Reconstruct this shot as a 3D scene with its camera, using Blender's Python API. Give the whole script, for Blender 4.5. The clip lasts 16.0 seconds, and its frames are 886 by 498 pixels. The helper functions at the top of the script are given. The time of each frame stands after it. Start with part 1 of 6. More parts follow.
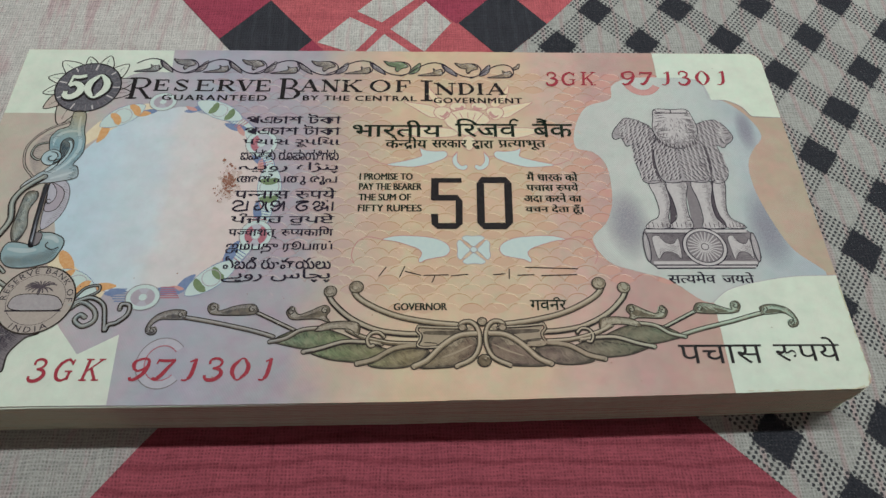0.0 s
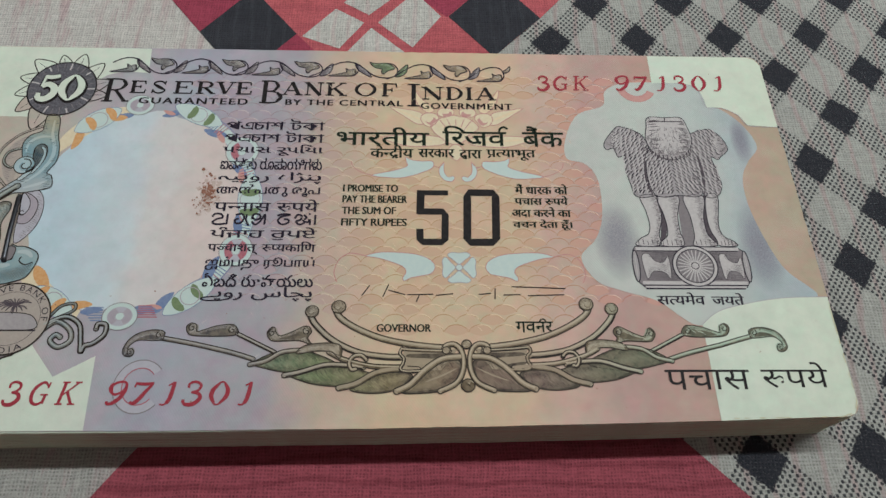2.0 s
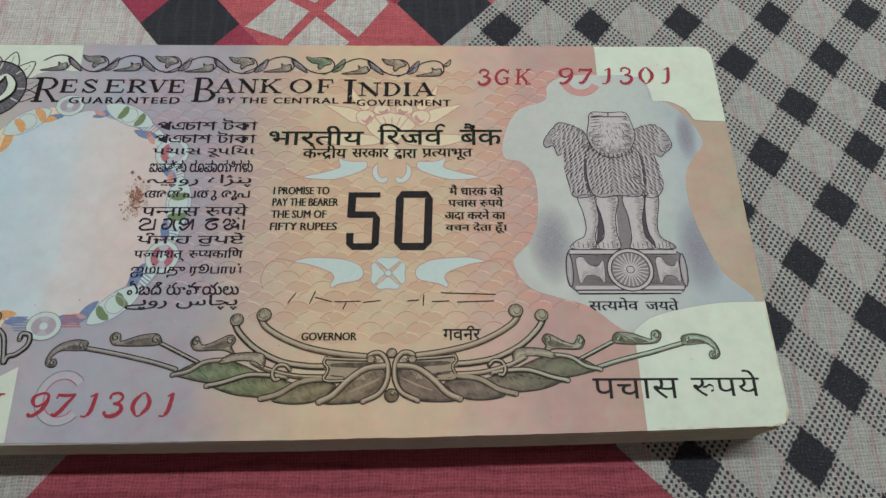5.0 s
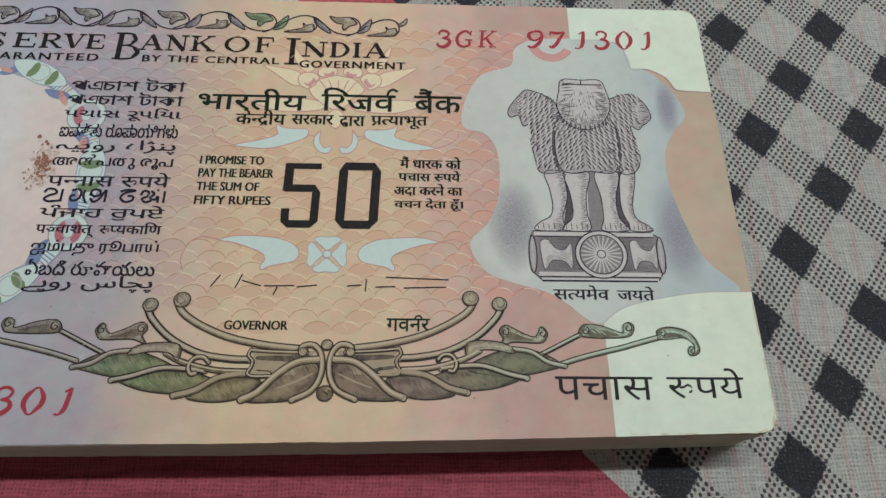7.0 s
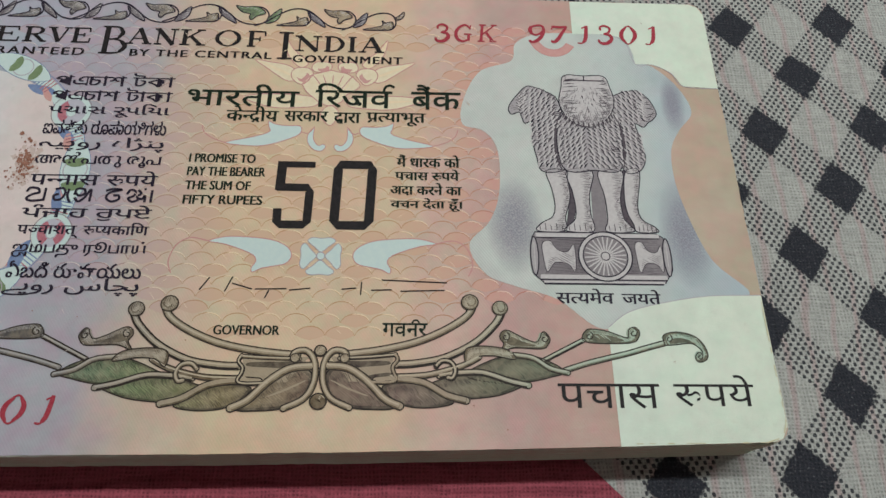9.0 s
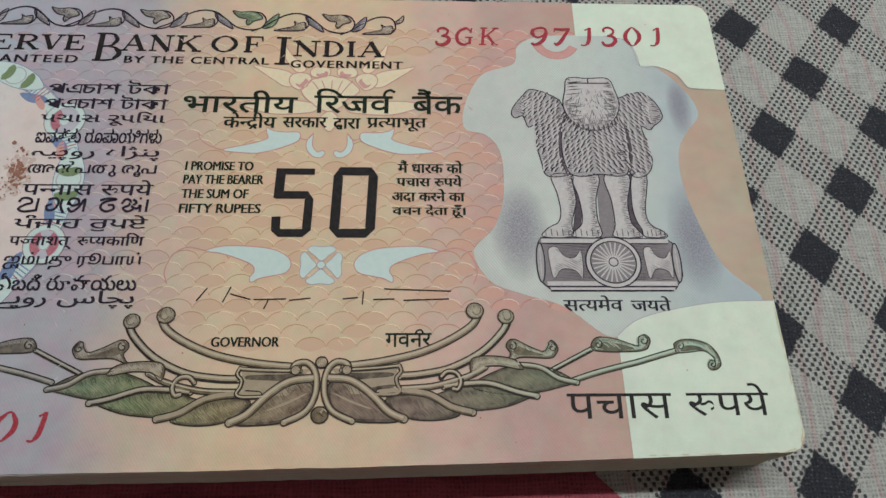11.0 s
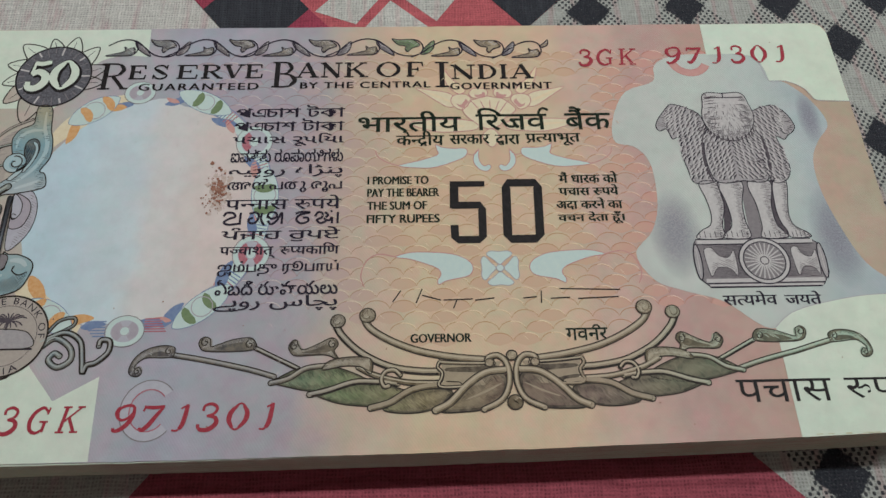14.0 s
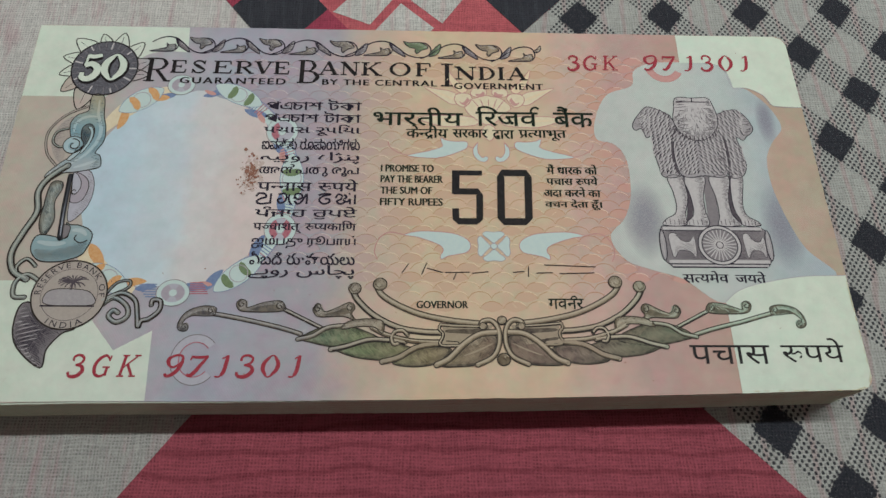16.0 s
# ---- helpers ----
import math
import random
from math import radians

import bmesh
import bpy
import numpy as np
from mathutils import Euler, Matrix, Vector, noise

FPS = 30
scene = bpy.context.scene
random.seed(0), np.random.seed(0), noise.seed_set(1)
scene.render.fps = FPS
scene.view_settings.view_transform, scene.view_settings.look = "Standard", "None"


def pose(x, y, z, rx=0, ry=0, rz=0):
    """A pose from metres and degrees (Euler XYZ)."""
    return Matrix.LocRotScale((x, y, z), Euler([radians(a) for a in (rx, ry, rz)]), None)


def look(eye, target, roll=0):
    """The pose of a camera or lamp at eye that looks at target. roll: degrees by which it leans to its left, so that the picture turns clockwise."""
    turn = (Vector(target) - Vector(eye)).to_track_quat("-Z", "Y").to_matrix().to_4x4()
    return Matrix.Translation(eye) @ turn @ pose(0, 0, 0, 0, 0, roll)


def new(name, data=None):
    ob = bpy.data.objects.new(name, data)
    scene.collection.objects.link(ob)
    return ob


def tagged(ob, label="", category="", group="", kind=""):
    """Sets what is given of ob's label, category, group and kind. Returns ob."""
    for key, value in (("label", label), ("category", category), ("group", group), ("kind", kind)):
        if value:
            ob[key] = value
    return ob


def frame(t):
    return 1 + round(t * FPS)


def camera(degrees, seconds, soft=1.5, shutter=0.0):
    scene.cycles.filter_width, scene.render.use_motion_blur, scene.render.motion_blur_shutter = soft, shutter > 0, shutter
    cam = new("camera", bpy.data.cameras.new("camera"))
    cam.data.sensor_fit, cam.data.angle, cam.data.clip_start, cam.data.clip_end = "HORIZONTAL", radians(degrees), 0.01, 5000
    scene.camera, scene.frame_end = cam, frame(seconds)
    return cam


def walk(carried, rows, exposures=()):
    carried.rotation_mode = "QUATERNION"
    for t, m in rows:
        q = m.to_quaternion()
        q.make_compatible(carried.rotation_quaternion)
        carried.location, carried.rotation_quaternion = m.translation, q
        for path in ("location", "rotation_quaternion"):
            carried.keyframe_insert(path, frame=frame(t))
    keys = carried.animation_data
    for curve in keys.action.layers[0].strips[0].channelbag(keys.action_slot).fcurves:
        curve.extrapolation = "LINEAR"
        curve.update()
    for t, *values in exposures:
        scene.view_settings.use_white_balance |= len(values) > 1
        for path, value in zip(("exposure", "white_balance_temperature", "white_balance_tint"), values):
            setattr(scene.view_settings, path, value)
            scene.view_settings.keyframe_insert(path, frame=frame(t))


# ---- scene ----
cam = camera(63.0, 16.0)
PATH = [
    (0, (0.00472, -0.07179, 0.11673), (0.00765, -0.02075, 0.03079), 2.78),
    (0.5, (0.00700, -0.06593, 0.12092), (0.00902, -0.01507, 0.03484), 1.48),
    (1, (0.00684, -0.06454, 0.12022), (0.00884, -0.01562, 0.03303), 1.90),
    (1.5, (0.00618, -0.06324, 0.11896), (0.00870, -0.01663, 0.03052), 2.87),
    (2, (0.00642, -0.06155, 0.11922), (0.01007, -0.01575, 0.03040), 4.40),
    (2.5, (0.00209, -0.05662, 0.11960), (0.00498, -0.01289, 0.02972), 4.41),
    (3, (0.00713, -0.05444, 0.12149), (0.00993, -0.01185, 0.03106), 2.84),
    (3.5, (0.00868, -0.05548, 0.12036), (0.01217, -0.01405, 0.02941), 4.19),
    (4, (0.01184, -0.05574, 0.12073), (0.01453, -0.01475, 0.02955), 3.60),
    (4.5, (0.01705, -0.05437, 0.12215), (0.01885, -0.01324, 0.03101), 2.22),
    (4.7, (0.01848, -0.05436, 0.12184), (0.02026, -0.01328, 0.03069), 2.15),
    (7, (0.02630, -0.05066, 0.10717), (0.02997, -0.01027, 0.01576), 5.47),
    (7.5, (0.02637, -0.04990, 0.10558), (0.03048, -0.00967, 0.01412), 6.19),
    (8, (0.02639, -0.04944, 0.10479), (0.03015, -0.00907, 0.01338), 5.77),
    (8.5, (0.02629, -0.04889, 0.10372), (0.03065, -0.00878, 0.01222), 6.65),
    (9, (0.02633, -0.04875, 0.10380), (0.03035, -0.00850, 0.01235), 5.99),
    (9.2, (0.02705, -0.04816, 0.10443), (0.03040, -0.00740, 0.01317), 4.81),
    (11.3, (0.02525, -0.04789, 0.10109), (0.02950, -0.00619, 0.01030), 5.36),
    (11.5, (0.02465, -0.04795, 0.10165), (0.02901, -0.00581, 0.01107), 5.33),
    (12, (0.02301, -0.04788, 0.10252), (0.02681, -0.00586, 0.01185), 4.51),
    (12.5, (0.01939, -0.04818, 0.10490), (0.02219, -0.00646, 0.01406), 3.25),
    (13, (0.01388, -0.04993, 0.10814), (0.01601, -0.00788, 0.01744), 2.33),
    (13.5, (0.00713, -0.05202, 0.10727), (0.00999, -0.00966, 0.01673), 2.94),
    (14, (0.00263, -0.05257, 0.10947), (0.00491, -0.00979, 0.01911), 1.88),
    (14.5, (-0.00032, -0.05348, 0.10881), (0.00185, -0.01140, 0.01812), 2.02),
    (15, (-0.00279, -0.05477, 0.11119), (-0.00110, -0.01255, 0.02056), 1.32),
    (15.5, (-0.00503, -0.05852, 0.11792), (-0.00301, -0.01689, 0.02702), 2.17),
    (16, (0.00048, -0.05963, 0.12582), (0.00384, -0.01984, 0.03413), 4.83),
]
walk(cam, [(t, look(eye, target, roll)) for t, eye, target, roll in PATH],
     exposures=[(0, 0.05), (0.5, 0.02), (4.5, -0.02), (7.0, 0.05), (9.0, 0.05), (12.0, 0.04), (13.0, 0.04), (13.5, -0.02), (14.0, -0.09), (14.5, -0.10), (15.5, -0.09), (16.0, -0.06)])

# ---- light: one fluorescent tube high up behind the bundle, in a plain room ----
world = bpy.data.worlds.new("world")
scene.world = world
world.use_nodes = True
world.node_tree.nodes["Background"].inputs[0].default_value = (0.80, 0.88, 1.0, 1)
world.node_tree.nodes["Background"].inputs[1].default_value = 0.05
tube = bpy.data.lights.new("tube_light", "AREA")
tube.shape, tube.size, tube.size_y, tube.energy, tube.color = "RECTANGLE", 0.70, 0.045, 7.65, (0.905, 1.0, 0.975)
new("tube_light", tube).matrix_world = look((0.25, 0.165, 0.77), (0.25, 0.75, 0))

MM = 0.001
TOP = 11.5          # height of the bundle's upper face above the cloth, in mm
LAYER = 0.012       # one layer of ink


# ---- node helpers ----
def srgb(code):
    v = [int(code[i:i + 2], 16) / 255 for i in (0, 2, 4)]
    return tuple(c / 12.92 if c <= 0.04045 else ((c + 0.055) / 1.055) ** 2.4 for c in v) + (1.0,)


class Nodes:
    """A short way to write a node tree."""

    def __init__(self, name, roughness=0.6, specular=0.3, mat=None):
        self.mat = mat or bpy.data.materials.new(name)
        self.mat.use_nodes = True
        self.tree = self.mat.node_tree
        self.bsdf = self.tree.nodes["Principled BSDF"]
        self.bsdf.inputs["Roughness"].default_value = roughness
        self.bsdf.inputs["Specular IOR Level"].default_value = specular
        self.place = self.tree.nodes.new("ShaderNodeTexCoord").outputs["Object"]

    def put(self, socket, value):
        if isinstance(value, bpy.types.NodeSocket):
            self.tree.links.new(value, socket)
        elif value is not None:
            socket.default_value = value

    def add(self, kind, *values, operation=""):
        node = self.tree.nodes.new(kind)
        if operation:
            node.operation = operation
        for socket, value in zip(node.inputs, values):
            self.put(socket, value)
        return node

    def math(self, op, a, b=None, c=None):
        node = self.add("ShaderNodeMath", a, b, c, operation=op)
        return node.outputs[0]

    def mix(self, fac, a, b, blend="MIX"):
        node = self.tree.nodes.new("ShaderNodeMix")
        node.data_type, node.blend_type = "RGBA", blend
        self.put(node.inputs[0], fac), self.put(node.inputs[6], a), self.put(node.inputs[7], b)
        return node.outputs[2]

    def xyz(self):
        node = self.add("ShaderNodeVectorMath", self.place, (1000, 1000, 1000), operation="MULTIPLY")
        self.mm = node.outputs[0]
        parts = self.add("ShaderNodeSeparateXYZ", self.mm).outputs
        return parts[0], parts[1], parts[2]

    def noise(self, scale, detail=3.0, rough=0.5, vector=None):
        node = self.tree.nodes.new("ShaderNodeTexNoise")
        self.put(node.inputs["Vector"], vector or self.mm)
        node.inputs["Scale"].default_value, node.inputs["Detail"].default_value = scale, detail
        node.inputs["Roughness"].default_value = rough
        return node.outputs["Fac"]

    def wave(self, scale, distortion, direction="X", detail=2.0, dscale=1.0, vector=None):
        node = self.tree.nodes.new("ShaderNodeTexWave")
        node.bands_direction = direction
        self.put(node.inputs["Vector"], vector or self.mm)
        node.inputs["Scale"].default_value, node.inputs["Distortion"].default_value = scale, distortion
        node.inputs["Detail"].default_value, node.inputs["Detail Scale"].default_value = detail, dscale
        return node.outputs["Fac"]

    def ramp(self, fac, stops, ease="LINEAR"):
        node = self.tree.nodes.new("ShaderNodeValToRGB")
        node.color_ramp.interpolation = ease
        while len(node.color_ramp.elements) < len(stops):
            node.color_ramp.elements.new(0.5)
        for element, (at, colour) in zip(node.color_ramp.elements, stops):
            element.position = at
        for element, (at, colour) in zip(node.color_ramp.elements, stops):
            element.color = colour
        self.put(node.inputs[0], fac)
        return node.outputs[0]

    def span(self, value, a, b, c=0.0, d=1.0):
        node = self.add("ShaderNodeMapRange", value, a, b, c, d)
        return node.outputs[0]

    def bump(self, height, strength, distance):
        node = self.tree.nodes.new("ShaderNodeBump")
        node.inputs["Strength"].default_value, node.inputs["Distance"].default_value = strength, distance
        self.put(node.inputs["Height"], height)
        self.put(self.bsdf.inputs["Normal"], node.outputs[0])

    def done(self, colour):
        self.put(self.bsdf.inputs["Base Color"], colour)
        return self.mat


def stretched(n, sx, sy):
    """Noise drawn out along one thread direction."""
    return n.noise(1.0, 3.0, 0.6, n.add("ShaderNodeVectorMath", n.mm, (sx, sy, 1.0), operation="MULTIPLY").outputs[0])


def weave(n, x, y, pitch=0.56):
    """Plain weave: 1 on the threads, lower in the holes between them."""
    wob = n.math("MULTIPLY", n.noise(0.12, 2.0), 1.5)
    jog = n.math("MULTIPLY_ADD", stretched(n, 1.3, 0.12), 0.5, -0.25)
    jig = n.math("MULTIPLY_ADD", stretched(n, 0.12, 1.3), 0.5, -0.25)
    a = n.math("SINE", n.math("MULTIPLY", n.math("ADD", n.math("ADD", x, wob), jog), 2 * math.pi / pitch))
    b = n.math("SINE", n.math("MULTIPLY", n.math("ADD", n.math("SUBTRACT", y, wob), jig), 2 * math.pi / pitch))
    both = n.math("MULTIPLY", n.math("MULTIPLY_ADD", a, 0.5, 0.5), n.math("MULTIPLY_ADD", b, 0.5, 0.5))
    n.along = n.math("MULTIPLY", n.span(stretched(n, 0.16, 2.1), 0.3, 0.7, 0.87, 1.09), n.span(stretched(n, 2.1, 0.16), 0.3, 0.7, 0.87, 1.09))
    slub = n.math("MULTIPLY", n.span(n.noise(0.7, 5.0, 0.75), 0.36, 0.66), 0.9)
    return n.math("SUBTRACT", 1.0, n.math("MULTIPLY", both, n.math("ADD", slub, 0.14)))


def cloth_print(name, one, other, streak, direction="Y", freq=0.09, amount=0.6):
    """Dyed cotton with uneven streaks of dye along the threads."""
    n = Nodes(name, 0.88, 0.15)
    x, y, z = n.xyz()
    w = weave(n, x, y)
    blot = n.span(n.noise(0.11, 4.0, 0.6), 0.3, 0.7)
    colour = n.mix(blot, srgb(one), srgb(other))
    lines = n.span(n.wave(freq, 7.0, direction, 3.0, 0.4), 0.72, 0.98)
    colour = n.mix(n.math("MULTIPLY", lines, amount), colour, srgb(streak))
    fibre = n.span(n.noise(2.4, 3.0, 0.7), 0.25, 0.75, 0.74, 1.2)
    colour = n.mix(1.0, colour, n.math("MULTIPLY", n.math("MULTIPLY", n.span(w, 0.2, 1.0, 0.60, 1.05), n.along), fibre), "MULTIPLY")
    n.bump(w, 0.6, 0.00022)
    return n.done(colour)


def check_print():
    """White cotton with a diagonal check: black squares, dotted bands, white squares; plain with pink streaks to the other side."""
    n = Nodes("checked_cotton", 0.88, 0.15)
    x, y, z = n.xyz()
    w = weave(n, x, y)
    below = n.math("SMOOTH_MAX", n.math("SUBTRACT", 40.0, y), 0.0, 12.0)
    xs = n.math("MULTIPLY_ADD", below, -0.102, x)
    ripple = n.math("MULTIPLY_ADD", n.noise(0.06, 2.0), 1.6, -0.8)
    s = n.math("DIVIDE", n.math("SUBTRACT", n.math("ADD", xs, ripple), 84.4), 19.55)
    across = n.math("MULTIPLY_ADD", n.math("SUBTRACT", xs, 84.4), -0.06, n.math("SUBTRACT", y, 42.6))
    r = n.math("DIVIDE", across, -22.7)
    a, b = n.math("SUBTRACT", s, r), n.math("ADD", s, r)
    fray = n.math("MULTIPLY_ADD", n.noise(1.3, 4.0, 0.7), 0.13, -0.065)

    def band(v):
        off = n.math("ABSOLUTE", n.math("SUBTRACT", v, n.math("ROUND", v)))
        return n.span(n.math("ADD", off, fray), 0.235, 0.215)

    ba, bb = band(a), band(b)
    square = n.math("MULTIPLY", ba, bb)
    either = n.math("MAXIMUM", ba, bb)
    da = n.math("COSINE", n.math("MULTIPLY", a, 2 * math.pi * 16))
    db = n.math("COSINE", n.math("MULTIPLY", b, 2 * math.pi * 16))
    level = n.math("ADD", n.math("ADD", da, db), n.math("MULTIPLY_ADD", n.noise(1.6, 2.0), 1.6, -0.8))
    dots = n.math("MULTIPLY", n.span(level, 0.25, 0.75), either)
    black = n.math("MAXIMUM", square, n.math("MULTIPLY", dots, 0.93))
    pinkish = n.span(n.wave(0.075, 9.0, "X", 3.0, 0.35), 0.80, 0.99)
    white = n.mix(n.math("MULTIPLY", pinkish, 0.55), srgb("A5A39F"), srgb("AE8688"))
    plain = n.mix(n.span(n.noise(0.05, 3.0), 0.3, 0.7), srgb("BAB7B3"), srgb("AEAAA8"))
    left = n.span(x, 2.0, -2.0)
    stripes = n.math("MAXIMUM", n.span(stretched(n, 0.42, 0.055), 0.50, 0.66), n.span(stretched(n, 0.85, 0.11), 0.58, 0.68, 0.0, 0.8))
    # plain cloth painted greyer in front of the bundle, standing in for shade
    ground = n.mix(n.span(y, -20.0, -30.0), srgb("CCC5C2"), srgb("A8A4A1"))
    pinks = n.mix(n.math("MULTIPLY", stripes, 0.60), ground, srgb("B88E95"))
    flecks = n.math("MULTIPLY", n.span(n.noise(2.7, 3.0, 0.8), 0.57, 0.70), 0.55)
    right = n.mix(black, n.mix(0.3, white, plain), n.mix(flecks, srgb("303037"), srgb("88888C")))
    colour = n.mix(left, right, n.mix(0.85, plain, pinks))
    fibre = n.span(n.noise(2.4, 3.0, 0.7), 0.25, 0.75, 0.76, 1.2)
    colour = n.mix(1.0, colour, n.math("MULTIPLY", n.math("MULTIPLY", n.span(w, 0.2, 1.0, 0.60, 1.05), n.along), fibre), "MULTIPLY")
    n.bump(w, 0.6, 0.00022)
    return n.done(colour)


def soft_plain(name, code, rough=0.9):
    n = Nodes(name, rough, 0.2)
    n.xyz()
    return n.done(n.mix(n.span(n.noise(0.004, 4.0), 0.3, 0.7), srgb(code), tuple(0.85 * c for c in srgb(code)[:3]) + (1,)))


def paper(name, stops, hatch=0.0, hatch_turn=0.7, rough=0.50, bent=False, cloudy=0.4):
    """Printed bank paper: tints blending along the note's length, fibre, faint fine-line screen, handling dirt."""
    n = Nodes(name, rough, 0.16)
    x, y, z = n.xyz()
    soft = n.math("MULTIPLY_ADD", n.noise(0.16, 3.0), 7.0, -3.5)
    tint = n.ramp(n.span(n.math("ADD", x, soft), -74, 74), [((at + 74) / 148, srgb(code)) for at, code in stops], "EASE")
    cloud = n.span(n.noise(0.30, 4.0, 0.6), 0.3, 0.7, 0.93, 1.05)
    tint = n.mix(1.0, tint, cloud, "MULTIPLY")
    if hatch:
        slant = n.math("MULTIPLY_ADD", y, hatch_turn, x)
        fine = n.math("SINE", n.math("MULTIPLY", slant, 2 * math.pi / 0.42))
        tint = n.mix(1.0, tint, n.span(fine, -0.2, 0.9, 1.0, 1.0 - hatch), "MULTIPLY")
    moire = n.wave(2.2, 14.0, "Y", 2.0, 0.12)
    faint = n.math("MULTIPLY", n.span(moire, 0.6, 0.95), n.span(n.noise(0.12, 2.0), 0.45, 0.62))
    tint = n.mix(n.math("MULTIPLY", faint, 0.16), tint, srgb("E6E2DC"))
    tint = n.mix(1.0, tint, n.mix(n.span(n.noise(0.38, 4.0, 0.6), 0.36, 0.64), (1 + 0.05 * cloudy, 1 - 0.045 * cloudy, 1 - 0.015 * cloudy, 1), (1 - 0.045 * cloudy, 1 + 0.03 * cloudy, 1, 1)), "MULTIPLY")
    dirt = n.math("MULTIPLY", n.span(n.noise(0.9, 6.0, 0.75), 0.60, 0.80), 0.20)
    tint = n.mix(dirt, tint, srgb("9A8468"))
    n.put(n.bsdf.inputs["Roughness"], n.span(n.noise(0.7, 4.0), 0.3, 0.7, rough - 0.06, rough + 0.10))
    relief = n.math("ADD", n.noise(3.0, 5.0, 0.7), n.math("MULTIPLY", n.noise(0.08, 2.0), 3.0))
    if bent:
        # a soft dog-ear fold across the handled corner, and a second, fainter one
        for ax, ay, reach, rise in ((0.87, -0.49, 79.6, 6.0), (0.62, -0.78, 70.5, 2.5)):
            along = n.math("ADD", n.math("MULTIPLY", x, ax), n.math("MULTIPLY", y, ay))
            along = n.math("MULTIPLY_ADD", n.noise(0.25, 2.0), 1.6, along)
            relief = n.math("ADD", relief, n.span(along, reach - 1.4, reach + 1.4, 0.0, 2.0 * rise))
    n.bump(relief, 0.26 if bent else 0.22, 0.00012)
    return n.done(tint)


def shaded_paper(name, stops, hatch, hatch_turn):
    """The shield's paper: printed stipple of violet in three soft clouds beside the emblem."""
    mat = paper(name, stops, hatch, hatch_turn)
    n = Nodes(name, 0.50, 0.16, mat)
    x, y, z = n.xyz()
    total = None
    for cx, cy, rx, ry in ((40.6, -4.0, 4.2, 8.0), (65.2, -5.0, 4.0, 9.0), (66.2, 17.0, 2.0, 5.5)):
        u = n.math("DIVIDE", n.math("SUBTRACT", x, cx), rx)
        v = n.math("DIVIDE", n.math("SUBTRACT", y, cy), ry)
        d = n.math("ADD", n.math("MULTIPLY", u, u), n.math("MULTIPLY", v, v))
        g = n.span(d, 1.0, 0.05, 0.0, 0.9)
        total = g if total is None else n.math("MAXIMUM", total, g)
    grain = n.span(n.noise(4.0, 2.0, 0.6), 0.35, 0.65, 0.55, 1.0)
    old = n.bsdf.inputs["Base Color"].links[0].from_socket
    n.put(n.bsdf.inputs["Base Color"], n.mix(n.math("MULTIPLY", total, grain), old, srgb("7E7686")))
    return mat


def ink(name, code, code2=None, rough=0.5, scale=1.2):
    """Printing ink, uneven where the paper's grain takes it."""
    n = Nodes(name, rough, 0.08)
    n.xyz()
    grain = n.span(n.noise(scale, 5.0, 0.7), 0.30, 0.72)
    return n.done(n.mix(grain, srgb(code), srgb(code2 or code)))


def tint_along(name, stops, engraved=0.0, rough=0.48):
    """Ink whose tint changes along the note, with engraved hatching."""
    n = Nodes(name, rough, 0.1)
    x, y, z = n.xyz()
    colour = n.ramp(n.span(x, -74, 74), [((at + 74) / 148, srgb(code)) for at, code in stops])
    if engraved:
        lines = n.math("SINE", n.math("MULTIPLY", n.math("MULTIPLY_ADD", y, 1.1, x), 2 * math.pi / 0.5))
        patch = n.span(n.noise(0.45, 3.0), 0.35, 0.65)
        colour = n.mix(n.math("MULTIPLY", n.math("MULTIPLY", n.span(lines, -0.3, 0.8), patch), engraved), colour, srgb("3A3336"))
    colour = n.mix(n.span(n.noise(0.8, 5.0, 0.7), 0.35, 0.75, 0.0, 0.35), colour, srgb("C8B49A"))
    return n.done(colour)


def tint_down(name, stops, rough=0.48):
    """Ink whose tint changes down the note."""
    n = Nodes(name, rough, 0.1)
    x, y, z = n.xyz()
    soft = n.math("MULTIPLY_ADD", n.noise(0.5, 3.0), 3.0, -1.5)
    low, high = stops[0][0], stops[-1][0]
    colour = n.ramp(n.span(n.math("ADD", y, soft), low, high), [((at - low) / (high - low), srgb(code)) for at, code in stops])
    colour = n.mix(n.span(n.noise(1.6, 4.0, 0.7), 0.35, 0.75, 0.0, 0.3), colour, srgb("B8B4AE"))
    return n.done(colour)


CHECK = check_print()
LIGHT_RED = cloth_print("light_red_cotton", "C4656C", "BA5D64", "A24D57", "Y", 0.055, 0.3)
DARK_RED = cloth_print("dark_red_cotton", "A6475B", "9C4155", "883A4B", "Y", 0.06, 0.22)
FRONT_RED = cloth_print("streaked_red_cotton", "A2505C", "984A57", "78343F", "Y", 0.085, 0.5)
BLACK = cloth_print("black_cotton", "3C3C43", "34343B", "4A4A51", "X", 0.09, 0.3)
WHITE = cloth_print("white_cotton", "CCC8C4", "C0BAB6", "C4A0A2", "X", 0.09, 0.35)
PLASTER = soft_plain("wall_plaster", "F0F0EC")

